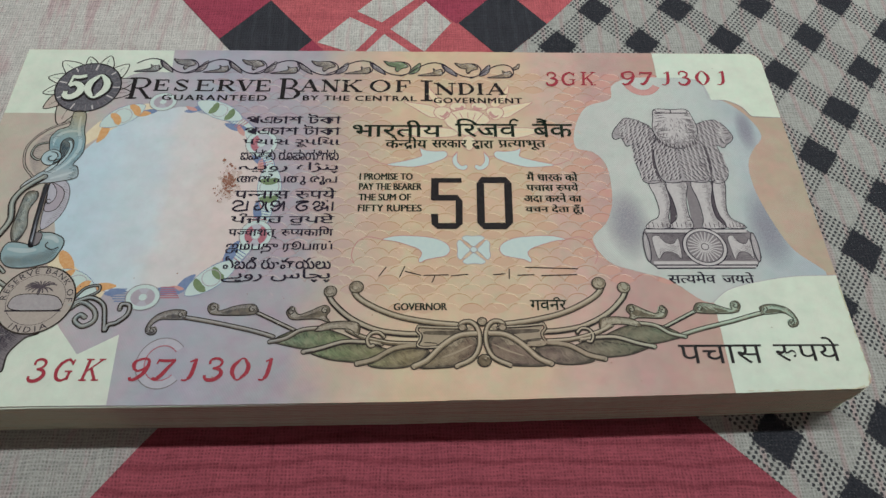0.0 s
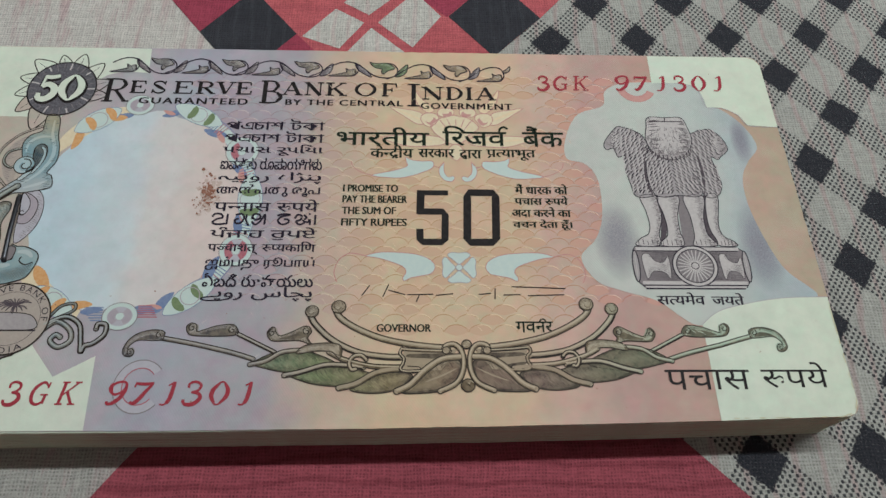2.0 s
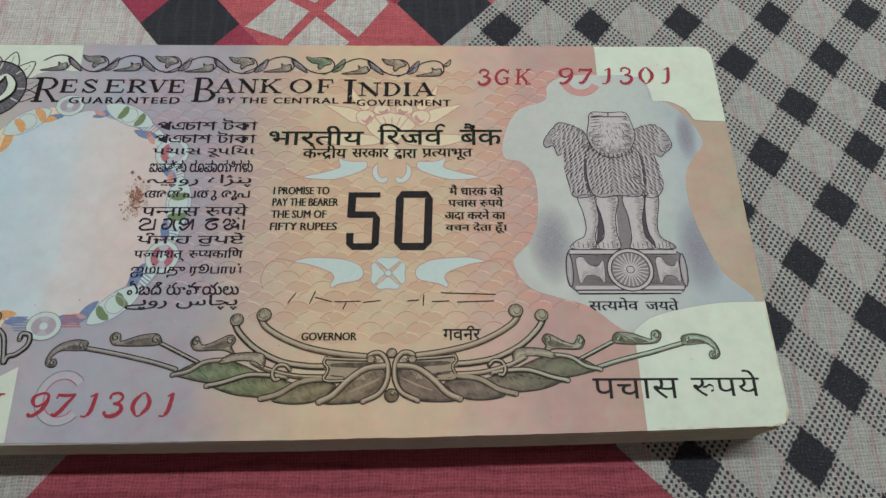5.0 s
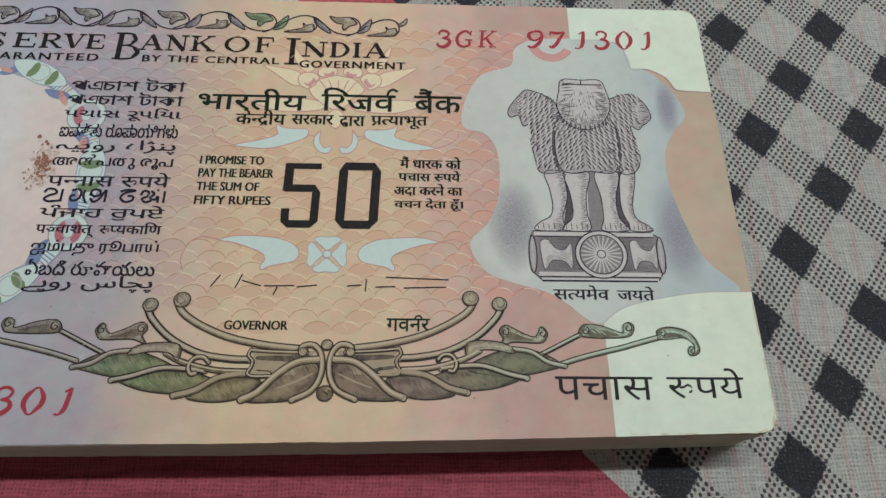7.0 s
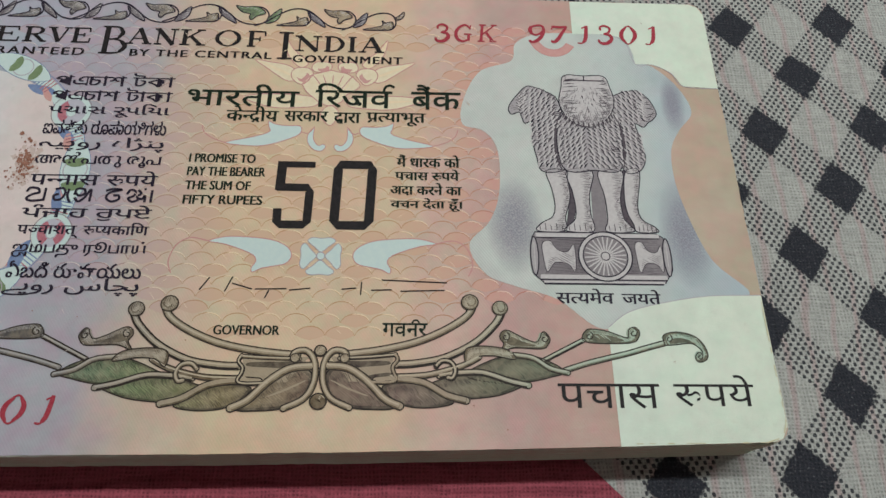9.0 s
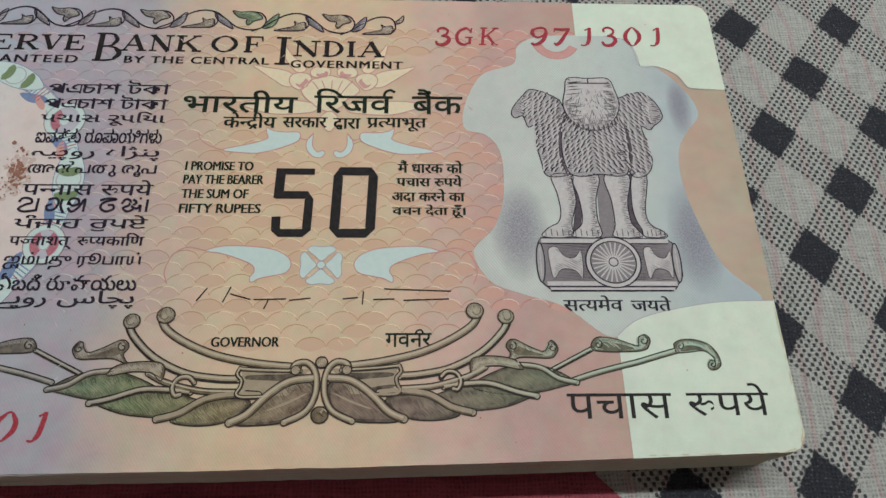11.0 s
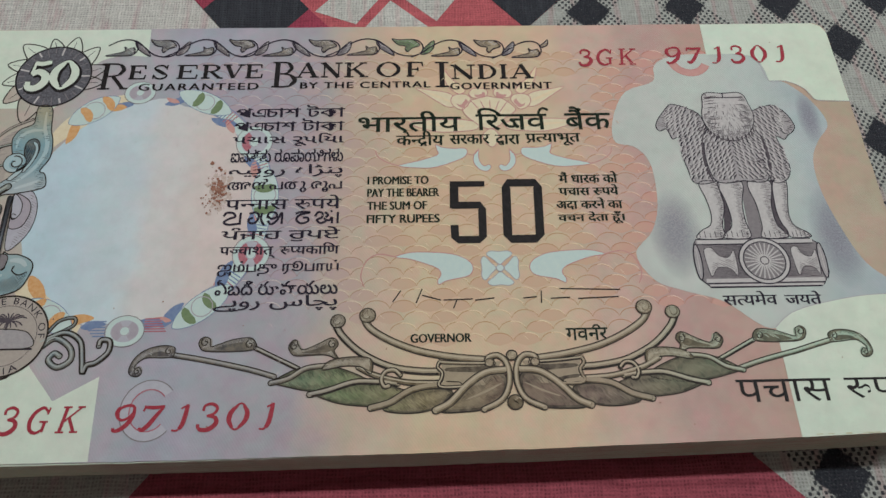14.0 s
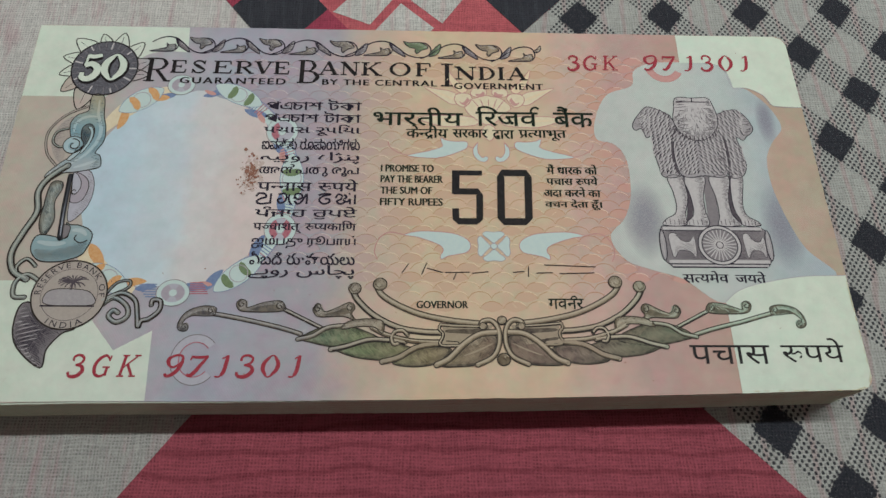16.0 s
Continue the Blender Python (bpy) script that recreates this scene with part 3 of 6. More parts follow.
def build_cloth():
    bm = bmesh.new()
    lines = [-1100, -900, -700, -520, -400, -320] + [-256 + 8 * k for k in range(65)] + [320, 400, 520, 700, 900, 1100]
    count = len(lines) - 1
    grid = [[bm.verts.new((x * MM, y * MM, cloth_height(x, y) * MM)) for y in lines] for x in lines]
    for i in range(count):
        for j in range(count):
            bm.faces.new((grid[i][j], grid[i + 1][j], grid[i + 1][j + 1], grid[i][j + 1])).smooth = True
    rim = [e for e in bm.edges if e.is_boundary]
    for v in [r["geom"] for r in [bmesh.ops.extrude_edge_only(bm, edges=rim)]][0]:
        if isinstance(v, bmesh.types.BMVert):
            v.co.z -= 0.003
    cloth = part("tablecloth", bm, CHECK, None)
    tagged(cloth, "printed cotton tablecloth with black check, red diamonds and pink streaks", "tablecloth")

    def panel(name, points, mat, layer, label):
        """A printed field, cut fine enough to follow the cloth's waves."""
        bm = bmesh.new()
        bm.faces.new([bm.verts.new((x, y, 0)) for x, y in points])
        bmesh.ops.triangulate(bm, faces=bm.faces[:])
        for _ in range(9):
            long = [e for e in bm.edges if e.calc_length() > (9 if max(abs(c) for c in (e.verts[0].co + e.verts[1].co) / 2) < 260 else 120)]
            if not long:
                break
            bmesh.ops.subdivide_edges(bm, edges=long, cuts=1)
            bmesh.ops.triangulate(bm, faces=[f for f in bm.faces if len(f.verts) > 4])
        bmesh.ops.recalc_face_normals(bm, faces=bm.faces[:])
        for f in bm.faces:
            f.normal_update()
            f.smooth = True
            if f.normal.z < 0:
                f.normal_flip()
        for v in bm.verts:
            v.co = (v.co.x * MM, v.co.y * MM, (cloth_height(v.co.x, v.co.y) + 0.10 + 0.03 * layer) * MM)
        part(name, bm, mat, cloth, label)

    panel("red_field", [(-888, 1094), (-60, 76.3), (-37.2, 48.3), (-7, 12), (22.8, 46.6), (33.7, 58.1), (47, 74.1), (886, 1094)], LIGHT_RED, 0, "light red printed field")
    panel("red_field", [(-858, -1094), (-48.5, -49.8), (-40.6, -39.4), (1, 12), (53.1, -37.7), (66.0, -50.2), (1094, -1040), (1094, -1094)], FRONT_RED, 0, "streaked red printed field")
    for points in ([(-40.7, 52.4), (-30.5, 65.4), (-46.5, 86), (-58.0, 74)], [(-19.9, 52.3), (-9, 40), (-19, 28), (-30.5, 39.5)],
                   [(-1.8, 71.8), (12.8, 57.8), (23.9, 70.2), (10, 86)]):
        panel("dark_red_diamond", points, DARK_RED, 1, "")
    for points in ([(-30.5, 65.4), (-40.7, 52.4), (-30.5, 39.5), (-19.9, 52.3)], [(23.9, 70.2), (13.2, 58.0), (22.8, 46.6), (33.7, 58.1)],
                   [(-2.6, 73.0), (-14, 86), (-2, 100), (9.5, 86)], [(-58.0, 74), (-46.5, 86), (-57, 99), (-71, 90)]):
        panel("black_diamond", points, BLACK, 2, "")
    for points in ([(-29.8, 66.2), (-42, 80), (-29, 95), (-16, 80)], [(23.9, 71.0), (13, 84), (24, 98), (35, 84)],
                   [(-1.8, 71.0), (3.9, 66.6), (-4.4, 58.1), (-10.2, 61.8)], [(5.7, 65.2), (11.5, 58.0), (5.3, 48.8), (-2.4, 55.9)],
                   [(-11.8, 59.9), (-5.4, 55.8), (-10.5, 48.2), (-18.7, 51.6)], [(-3.8, 54.3), (3.5, 47.5), (-3, 40), (-9.3, 46.6)]):
        panel("white_diamond", points, WHITE, 2, "")


build_cloth()


# ---- the bundle of notes ----
bundle = new("banknote_bundle")
tagged(bundle, "thick stapled bundle of used fifty rupee banknotes lying on printed cloth", "banknote bundle")


def note_outline(grow=0.0, corner=2.2):
    """The note's edge: cut a little out of square, corners worn round."""
    corners = [(-73.4, -36.6), (74.7, -34.4), (73.7, 37.1), (-73.3, 37.0)]
    radii = [0.8, corner, corner, 0.9]
    out = []
    for (x, y), r, (sx, sy), a in zip(corners, radii, ((1, 1), (-1, 1), (-1, -1), (1, -1)), (180, 270, 0, 90)):
        out += arc(x + sx * r, y + sy * r, r + grow, r + grow, a, a + 90, 5)
    worn = []
    for i, (a, c) in enumerate(zip(out, out[1:] + out[:1])):
        count = max(1, int((c - a).length / 1.6))
        for k in range(count):
            q = a.lerp(c, k / count)
            wear = 0.09 * noise.noise(Vector((q.x * 0.55, q.y * 0.55, 7.0))) + 0.05 * noise.noise(Vector((q.x * 2.3, q.y * 2.3, 1.0)))
            q = q * (1 + wear / max(q.length, 1.0))
            if q.y < -33.5:
                q.y -= 0.5 * max(0.0, 1 - ((q.x - 10) / 62) ** 2)
            worn.append(q)
    return worn


def sheet(bm, z0, z1, outline):
    low = [bm.verts.new((p.x * MM, p.y * MM, z0 * MM)) for p in outline]
    high = [bm.verts.new((p.x * MM, p.y * MM, z1 * MM)) for p in outline]
    bm.faces.new(high).material_index = 0
    bm.faces.new(low[::-1]).material_index = 0
    for i in range(len(outline)):
        j = (i + 1) % len(outline)
        bm.faces.new((low[i], low[j], high[j], high[i])).material_index = 1


bm = bmesh.new()
sheet(bm, TOP - 0.12, TOP, note_outline())
top_note = part("top_note", bm, [FACE, EDGE], bundle, "printed fifty rupee note, orange, pink and lavender")

# ---- the print on the top note ----
# bare corners
p = Print()
p.fill([(-73.2, 36.9), (-44.6, 36.9), (-44.2, 30.9)] + spline([(-48.5, 31.2), (-52.5, 29.6), (-54.5, 24.5), (-58, 20.4)], 5) + [(-73.3, 20.4)], CREAM, 1)
p.done("bare_corner", top_note, "cream unprinted corner")
p = Print()
p.fill([(51.5, 37.0), (71.5, 37.05), (72.9, 36.4), (73.66, 34.9), (73.88, 20.1), (68.4, 20.4)] + spline([(68.1, 20.6), (66.8, 22.8), (64.0, 24.4), (61.2, 24.5)], 5)
       + spline([(61.0, 26.5), (59.8, 29.4), (56.0, 30.3), (51.5, 30.2)], 5), CREAM, 3)
p.line(spline([(73.9, 20.1), (68.4, 20.4), (66.8, 22.8), (64.0, 24.4), (61.2, 24.5), (59.8, 29.2), (56.0, 30.3)], 5), 0.09, LILAC, 4)
p.done("bare_corner", top_note, "cream unprinted corner")
p = Print()
p.fill([(52.75, -35.0), (62.0, -34.70), (72.5, -34.36), (73.75, -33.95), (74.6, -32.3), (74.42, -14.5)] + spline([(74.2, -14.5), (67.0, -14.7), (60.3, -15.8), (55.5, -17.2), (52.6, -19.4)], 5), CREAM, 3)
p.line(spline([(74.3, -14.5), (67.0, -14.7), (60.3, -15.8), (55.5, -17.2), (52.6, -19.4)], 5), 0.1, LILAC, 4)
p.done("bare_corner", top_note, "cream unprinted corner")
p = Print()
p.fill([(-73.2, -36.4), (-42.1, -36.2), (-42.6, -24.8), (-48.3, -28.1), (-52.3, -23.4), (-56, -17), (-62, -16.2), (-73.3, -16.3)], CREAM, 1)
p.done("bare_corner", top_note, "cream unprinted corner")

# watermark window and the chain of lozenges around it
WX, WY, WRX, WRY = -41.2, 2.0, 17.6, 19.6
p = Print()
edge_pts = []
for i in range(96):
    a = 2 * math.pi * i / 96
    k = 1 + 0.018 * math.sin(9 * a) + 0.012 * math.sin(17 * a + 1)
    edge_pts.append((WX + WRX * k * math.cos(a), WY + WRY * k * math.sin(a)))
p.fill(edge_pts, WINDOW, 1)
p.done("watermark_window", top_note, "pale blue to pink blank watermark window")


def ring(angle, grow=0.0):
    a = radians(angle)
    return WX + (WRX + grow) * math.cos(a), WY + (WRY + grow) * math.sin(a)


def lozenge(p, angle, length, width, stripe, ground=PALE, grow=1.4, layer=2):
    """A pointed oval with a ring and fat stripes, lying along the chain."""
    cx, cy = ring(angle, grow)
    x0, y0 = ring(angle - 2, grow)
    x1, y1 = ring(angle + 2, grow)
    lie = math.degrees(math.atan2(y1 - y0, x1 - x0))
    oval = [(length / 2 * math.cos(t), width / 2 * math.sin(t) * abs(math.sin(t)) ** 0.35) for t in [2 * math.pi * k / 28 for k in range(28)]]
    p.blob(turned(oval, cx, cy, lie), ground, layer, 0.10, BLUE if ground is PALE else ORANGE)
    p.line(turned(arc(0, 0, width * 0.40, width * 0.40, 0, 352.5, 32), cx, cy, lie), 0.14, LILAC, layer + 2, closed=True)
    for off in (-0.24, 0.22):
        stroke = [(off * width * 2.0 + 0.16 * width * math.cos(t), 0.30 * width * math.sin(t)) for t in [math.pi * (0.5 + k / 8) for k in range(9)]]
        p.line(turned(stroke, cx, cy, lie), width * 0.34, stripe, layer + 2, taper=0.35)
    return lie


p = Print()
p.line([ring(a, 1.3) for a in range(-62, 64, 3)], 2.5, PALE, 1.2, taper=0.3)
p.line([ring(a, 2.6) for a in range(-60, 62, 3)], 0.12, BLUE, 1.4)
for low in (-152, 104):
    p.line([ring(a, 1.3) for a in range(low, low + 46, 3)], 3.4, LOTUS, 1.1, taper=0.6)
for angle, length, width, stripe, ground in ((122, 9.0, 4.2, ORANGE, PALE), (66, 10.0, 3.8, OLIVE, PALE), (4, 10.5, 4.2, OLIVE, PALE),
                                             (-53, 10.0, 3.8, OLIVE, PALE), (-122, 8.5, 4.0, ORANGE, PALE)):
    lozenge(p, angle, length, width, stripe, ground)
for cx, cy, rx, ry in ((-44.4, 23.3, 2.4, 2.1), (-40.2, -18.3, 2.6, 2.2), (-24.7, 13.3, 2.75, 2.9), (-23.5, -6.5, 2.6, 2.8)):
    # a pale ring with two rose crescents and a pale eye
    p.disc(cx, cy, rx, ry, LILAC_PALE, 2.0, 0.10, PALE)
    for lo in (-62, 118):
        moon = arc(cx, cy, rx * 0.72, ry * 0.72, lo, lo + 124, 14) + arc(cx, cy, rx * 0.30, ry * 0.36, lo + 124, lo, 10)
        p.fill(moon, ROSE if cx > -30 else LILAC, 2.7)
    p.disc(cx, cy, rx * 0.26, ry * 0.30, PALE, 2.9, 0.10, LILAC)
    p.line(arc(cx, cy, rx * 0.88, ry * 0.88, 0, 352.5, 47), 0.62, PALE, 3.4, closed=True)
    p.line(arc(cx, cy, rx * 1.06, ry * 1.06, 0, 352.5, 47), 0.10, STONE_MID, 4.2, closed=True)
for x0, y0, x1, y1, mat in ((-46.4, -16.8, -43.0, -19.0, BLUE), (-37.6, -16.5, -34.4, -18.4, ROSE)):
    for k in range(6):
        v = y0 + (y1 - y0) * k / 5
        p.line([(x0 + 0.35 * k * (1 if mat is BLUE else 0), v), (x1 - 0.35 * (5 - k) * (0 if mat is BLUE else 1) * 0.6, v)], 0.20, mat, 1.7)
for angle, mat, size, tip in ((108, BLUE, 2.6, 30), (80, BLUE, 2.8, 200), (82, SALMON, 1.8, 20), (50, BLUE, 3.4, 170), (46, SALMON, 2.2, 10), (22, BLUE, 3.0, 160), (18, SALMON, 2.4, 20),
                              (-8, SALMON, 2.2, 10), (-11, BLUE, 3.0, 160), (-38, BLUE, 3.8, 150), (-40, SALMON, 2.0, 20), (-66, BLUE, 3.4, 200), (-72, SALMON, 2.4, 20),
                              (-76, BLUE, 3.2, 20), (-102, BLUE, 2.6, 160), (-110, ORANGE, 3.4, 200), (-136, ORANGE, 4.2, 20), (136, ORANGE, 3.4, 200), (112, ORANGE, 2.8, 0)):
    cx, cy = ring(angle, 0.3)
    leaf = [(-0.5, 0), (-0.2, 0.20), (0.25, 0.22), (0.6, 0.02), (0.2, -0.10), (-0.2, -0.16)]
    p.fill(turned(spline(leaf, 4, True), cx, cy, angle + 90 + (tip - 90) * 0.25, size * 1.25), mat, 1.5)
for angle in (52, 20, -14, -38):
    for k in range(6):
        a, b = ring(angle + k * 1.5 - 3.7, 0.0), ring(angle + k * 1.5 - 3.7, 2.4)
        p.line([a, b], 0.17, ROSE if k < 3 else BLUE, 1.8)
p.done("guilloche_chain", top_note, "chain of pale ovals with green, orange and blue petals")

# scaly ground
p = Print(step=LAYER)
dice = random.Random(3)
row = 0
y = -21.0
while y < 30.5:
    x = -34.0 + (1.95 if row % 2 else 0)
    while x < 54.0:
        u = ((x - WX) / (WRX + 2.5)) ** 2 + ((y - WY) / (WRY + 2.0)) ** 2
        garland_top = -17.5 - 6.0 * max(0, 1 - ((x - 14) / 22) ** 2)
        if u > 1 and y > garland_top and not (-1 < x < 29 and 5.5 < y < 26 and abs(x - 13.8) < (y - 4)):
            if dice.random() < 0.5:
                p.fill(arc(x, y, 1.9, 1.4, 8, 172, 9) + [Vector((x - 1.0, y - 0.2)), Vector((x, y - 0.45)), Vector((x + 1.0, y - 0.2))], SCALE_FILL, 0.25)
            p.line(arc(x, y, 1.95, 1.45, 8, 172, 9), 0.13, SCALE_LINE, 0.6, taper=0.5)
            # most scales get a pale arc, a painted glint on the embossed edge
            if dice.random() < 0.75:
                p.line(arc(x + 0.2, y + 0.15, 1.7, 1.3, 20, 110, 6), 0.15, GLINT, 0.8, taper=0.6)
        x += 3.9
    y += 1.75
    row += 1
p.done("scale_ground", top_note, "faint scale pattern in fine lines with painted pale glints", "stuff")


# heading
STOUT, FINE = 0.70, 0.27
STEM_LEFT = ([(0.2, 1.0), (0.2, 0.0)], STOUT, 0, False)
ROMAN = {
    "E": [STEM_LEFT, ([(0.0, 0.965), (0.92, 0.965)], FINE, 0, False), ([(0.0, 0.035), (0.96, 0.035)], FINE, 0, False), ([(0.2, 0.52), (0.66, 0.52)], FINE, 0, False),
          ([(0.91, 1.0), (0.95, 0.72)], FINE, 0, False), ([(0.95, 0.0), (1.0, 0.30)], FINE, 0, False), ([(0.66, 0.64), (0.66, 0.40)], FINE, 0, False)],
    "F": [STEM_LEFT, ([(0.0, 0.965), (0.92, 0.965)], FINE, 0, False), ([(0.0, 0.035), (0.44, 0.035)], FINE, 0, False), ([(0.2, 0.50), (0.66, 0.50)], FINE, 0, False),
          ([(0.91, 1.0), (0.95, 0.70)], FINE, 0, False), ([(0.66, 0.64), (0.66, 0.36)], FINE, 0, False)],
    "S": [([(0.82, 0.80), (0.62, 0.96), (0.32, 0.95), (0.14, 0.76), (0.34, 0.58), (0.66, 0.44), (0.88, 0.24), (0.66, 0.04), (0.34, 0.05), (0.12, 0.24)], 0.32, 0, False),
          ([(0.20, 0.70), (0.48, 0.52), (0.80, 0.32)], 0.66, 0.45, False), ([(0.86, 1.0), (0.84, 0.70)], FINE, 0, False), ([(0.10, 0.0), (0.12, 0.32)], FINE, 0, False)],
    "R": [STEM_LEFT, ([(0.0, 0.965), (0.5, 0.97), (0.76, 0.88), (0.76, 0.62), (0.5, 0.51), (0.2, 0.50)], FINE, 0, False), ([(0.66, 0.94), (0.80, 0.75), (0.66, 0.56)], 0.58, 0.5, False),
          ([(0.46, 0.50), (0.86, 0.04)], 0.52, 0, False), ([(0.0, 0.035), (0.42, 0.035)], FINE, 0, False), ([(0.76, 0.035), (1.04, 0.035)], FINE, 0, False)],
    "V": [([(0.16, 0.98), (0.50, 0.02)], STOUT, 0, False), ([(0.86, 0.98), (0.52, 0.02)], FINE, 0, False), ([(-0.04, 0.965), (0.38, 0.965)], FINE, 0, False), ([(0.68, 0.965), (1.04, 0.965)], FINE, 0, False)],
    "B": [STEM_LEFT, ([(0.0, 0.97), (0.5, 0.97), (0.72, 0.88), (0.70, 0.62), (0.46, 0.53), (0.2, 0.53)], FINE, 0, False), ([(0.62, 0.93), (0.76, 0.76), (0.62, 0.59)], 0.56, 0.5, False),
          ([(0.46, 0.53), (0.82, 0.44), (0.92, 0.26), (0.78, 0.08), (0.5, 0.03), (0.0, 0.03)], FINE, 0, False), ([(0.74, 0.46), (0.92, 0.27), (0.74, 0.08)], 0.64, 0.5, False)],
    "A": [([(0.12, 0.02), (0.50, 1.0)], FINE, 0, False), ([(0.47, 1.0), (0.86, 0.02)], STOUT, 0, False), ([(0.24, 0.34), (0.70, 0.34)], FINE, 0, False),
          ([(-0.03, 0.035), (0.28, 0.035)], FINE, 0, False), ([(0.64, 0.035), (1.04, 0.035)], FINE, 0, False)],
    "N": [([(0.16, 0.02), (0.16, 0.98)], FINE, 0, False), ([(0.12, 0.98), (0.86, 0.0)], STOUT, 0, False), ([(0.86, 0.98), (0.86, 0.0)], FINE, 0, False),
          ([(0.0, 0.035), (0.34, 0.035)], FINE, 0, False), ([(-0.04, 0.965), (0.24, 0.965)], FINE, 0, False), ([(0.68, 0.965), (1.04, 0.965)], FINE, 0, False)],
    "K": [STEM_LEFT, ([(0.24, 0.40), (0.82, 0.96)], FINE, 0, False), ([(0.42, 0.58), (0.86, 0.04)], 0.56, 0, False), ([(0.0, 0.965), (0.42, 0.965)], FINE, 0, False), ([(0.0, 0.035), (0.42, 0.035)], FINE, 0, False),
          ([(0.66, 0.965), (1.0, 0.965)], FINE, 0, False), ([(0.68, 0.035), (1.06, 0.035)], FINE, 0, False)],
    "O": [([(0.5, 0.98), (0.14, 0.80), (0.04, 0.5), (0.14, 0.20), (0.5, 0.02), (0.86, 0.20), (0.96, 0.5), (0.86, 0.80)], 0.24, 0, True), ([(0.30, 0.92), (0.09, 0.66), (0.09, 0.34), (0.30, 0.08)], 0.66, 0.5, False), ([(0.70, 0.92), (0.91, 0.66), (0.91, 0.34), (0.70, 0.08)], 0.66, 0.5, False)],
    "D": [STEM_LEFT, ([(0.0, 0.965), (0.45, 0.97), (0.82, 0.82), (0.94, 0.5), (0.82, 0.18), (0.45, 0.03), (0.0, 0.035)], FINE, 0, False), ([(0.72, 0.88), (0.92, 0.62), (0.92, 0.38), (0.72, 0.12)], 0.66, 0.5, False)],
    "I": [([(0.5, 1.0), (0.5, 0.0)], STOUT, 0, False), ([(0.02, 0.965), (0.98, 0.965)], FINE, 0, False), ([(0.02, 0.035), (0.98, 0.035)], FINE, 0, False)],
}
p = Print()
for y0, y1, word in ((26.1, 29.0, (("E", -46.9, -44.1), ("S", -43.1, -40.2), ("E", -38.9, -35.5), ("R", -34.8, -31.3), ("V", -31.1, -27.7), ("E", -27.4, -24.6))),
                     (26.1, 29.2, (("A", -18.9, -15.2), ("N", -14.7, -11.3), ("K", -10.8, -7.0), ("O", -5.3, -1.4), ("F", -0.3, 2.6))),
                     (25.5, 28.5, (("N", 7.3, 11.2), ("D", 11.8, 14.8), ("I", 15.5, 16.8), ("A", 17.3, 21.1)))):
    for letter, x0, x1 in word:
        p.strokes(ROMAN[letter], x0, y0, x1, y1, DARK, 5)
for letter, x0, x1, y0, y1 in (("R", -51.7, -46.9, 24.0, 29.5), ("B", -22.9, -18.7, 24.1, 29.5), ("I", 4.5, 6.9, 23.8, 29.2)):
    p.strokes([(pts, w * 1.2, k, c) for pts, w, k, c in ROMAN[letter]], x0, y0, x1, y1, DARK, 5)
p.done("bank_name", top_note, "bank name in large black roman capitals")
p = Print()
p.text("GUARANTEED", -44.9, 23.7, -25.1, 25.1, DARK, 6, 0.0, 0, 1.2, strike=0.14)
p.text("BY THE CENTRAL", -18.1, 23.8, 3.6, 25.1, DARK, 6, 0.0, 0, 1.15, strike=0.14)
p.text("GOVERNMENT", 7.0, 23.3, 24.0, 24.7, DARK, 6, 0.0, 0, 1.15, strike=0.14)
p.done("guarantee_line", top_note, "small black capitals")
p = Print()
p.text("भारतीय", -8.2, 14.9, 8.6, 19.0, GREEN_BLACK, 5, 0.012)
p.text("िरजव", 11.0, 15.0, 22.7, 19.5, GREEN_BLACK, 5, 0.012)
p.disc(17.75, 15.75, 0.30, 0.30, GREEN_BLACK, 5, 0.1, GREEN_BLACK)
p.line(spline([(21.4, 18.1), (21.6, 18.9), (22.3, 19.3), (23.0, 18.9)], 4), 0.42, GREEN_BLACK, 5)
p.text("बैंक", 25.6, 15.0, 33.2, 19.6, GREEN_BLACK, 5, 0.012)
p.done("hindi_bank_name", top_note, "bold green-black Devanagari lettering")
p = Print()
p.joined([("के", 1, 0), ("न", 0.6, 0), ("दी", 1, 1), ("य", 1, 0)], -2.0, 12.1, 5.6, 15.0, GREEN_BLACK, 5, 0.16)
p.text("सरकार", 6.6, 12.45, 13.0, 14.25, GREEN_BLACK, 5, 0.0, strike=0.16)
p.joined([("द", 1, 0), ("ा", 1, 0), ("रा", 1, 0)], 14.0, 12.15, 17.9, 14.15, GREEN_BLACK, 5, 0.16)
p.line(arc(14.95, 12.6, 0.36, 0.32, 0, 340, 14), 0.2, GREEN_BLACK, 5.2, closed=True)
p.joined([("प", 1, 1), ("त", 0.6, 0), ("याभूत", 1, 0)], 18.9, 11.95, 27.7, 14.3, GREEN_BLACK, 5, 0.16)
p.done("hindi_guarantee_line", top_note, "small green-black Devanagari lettering")

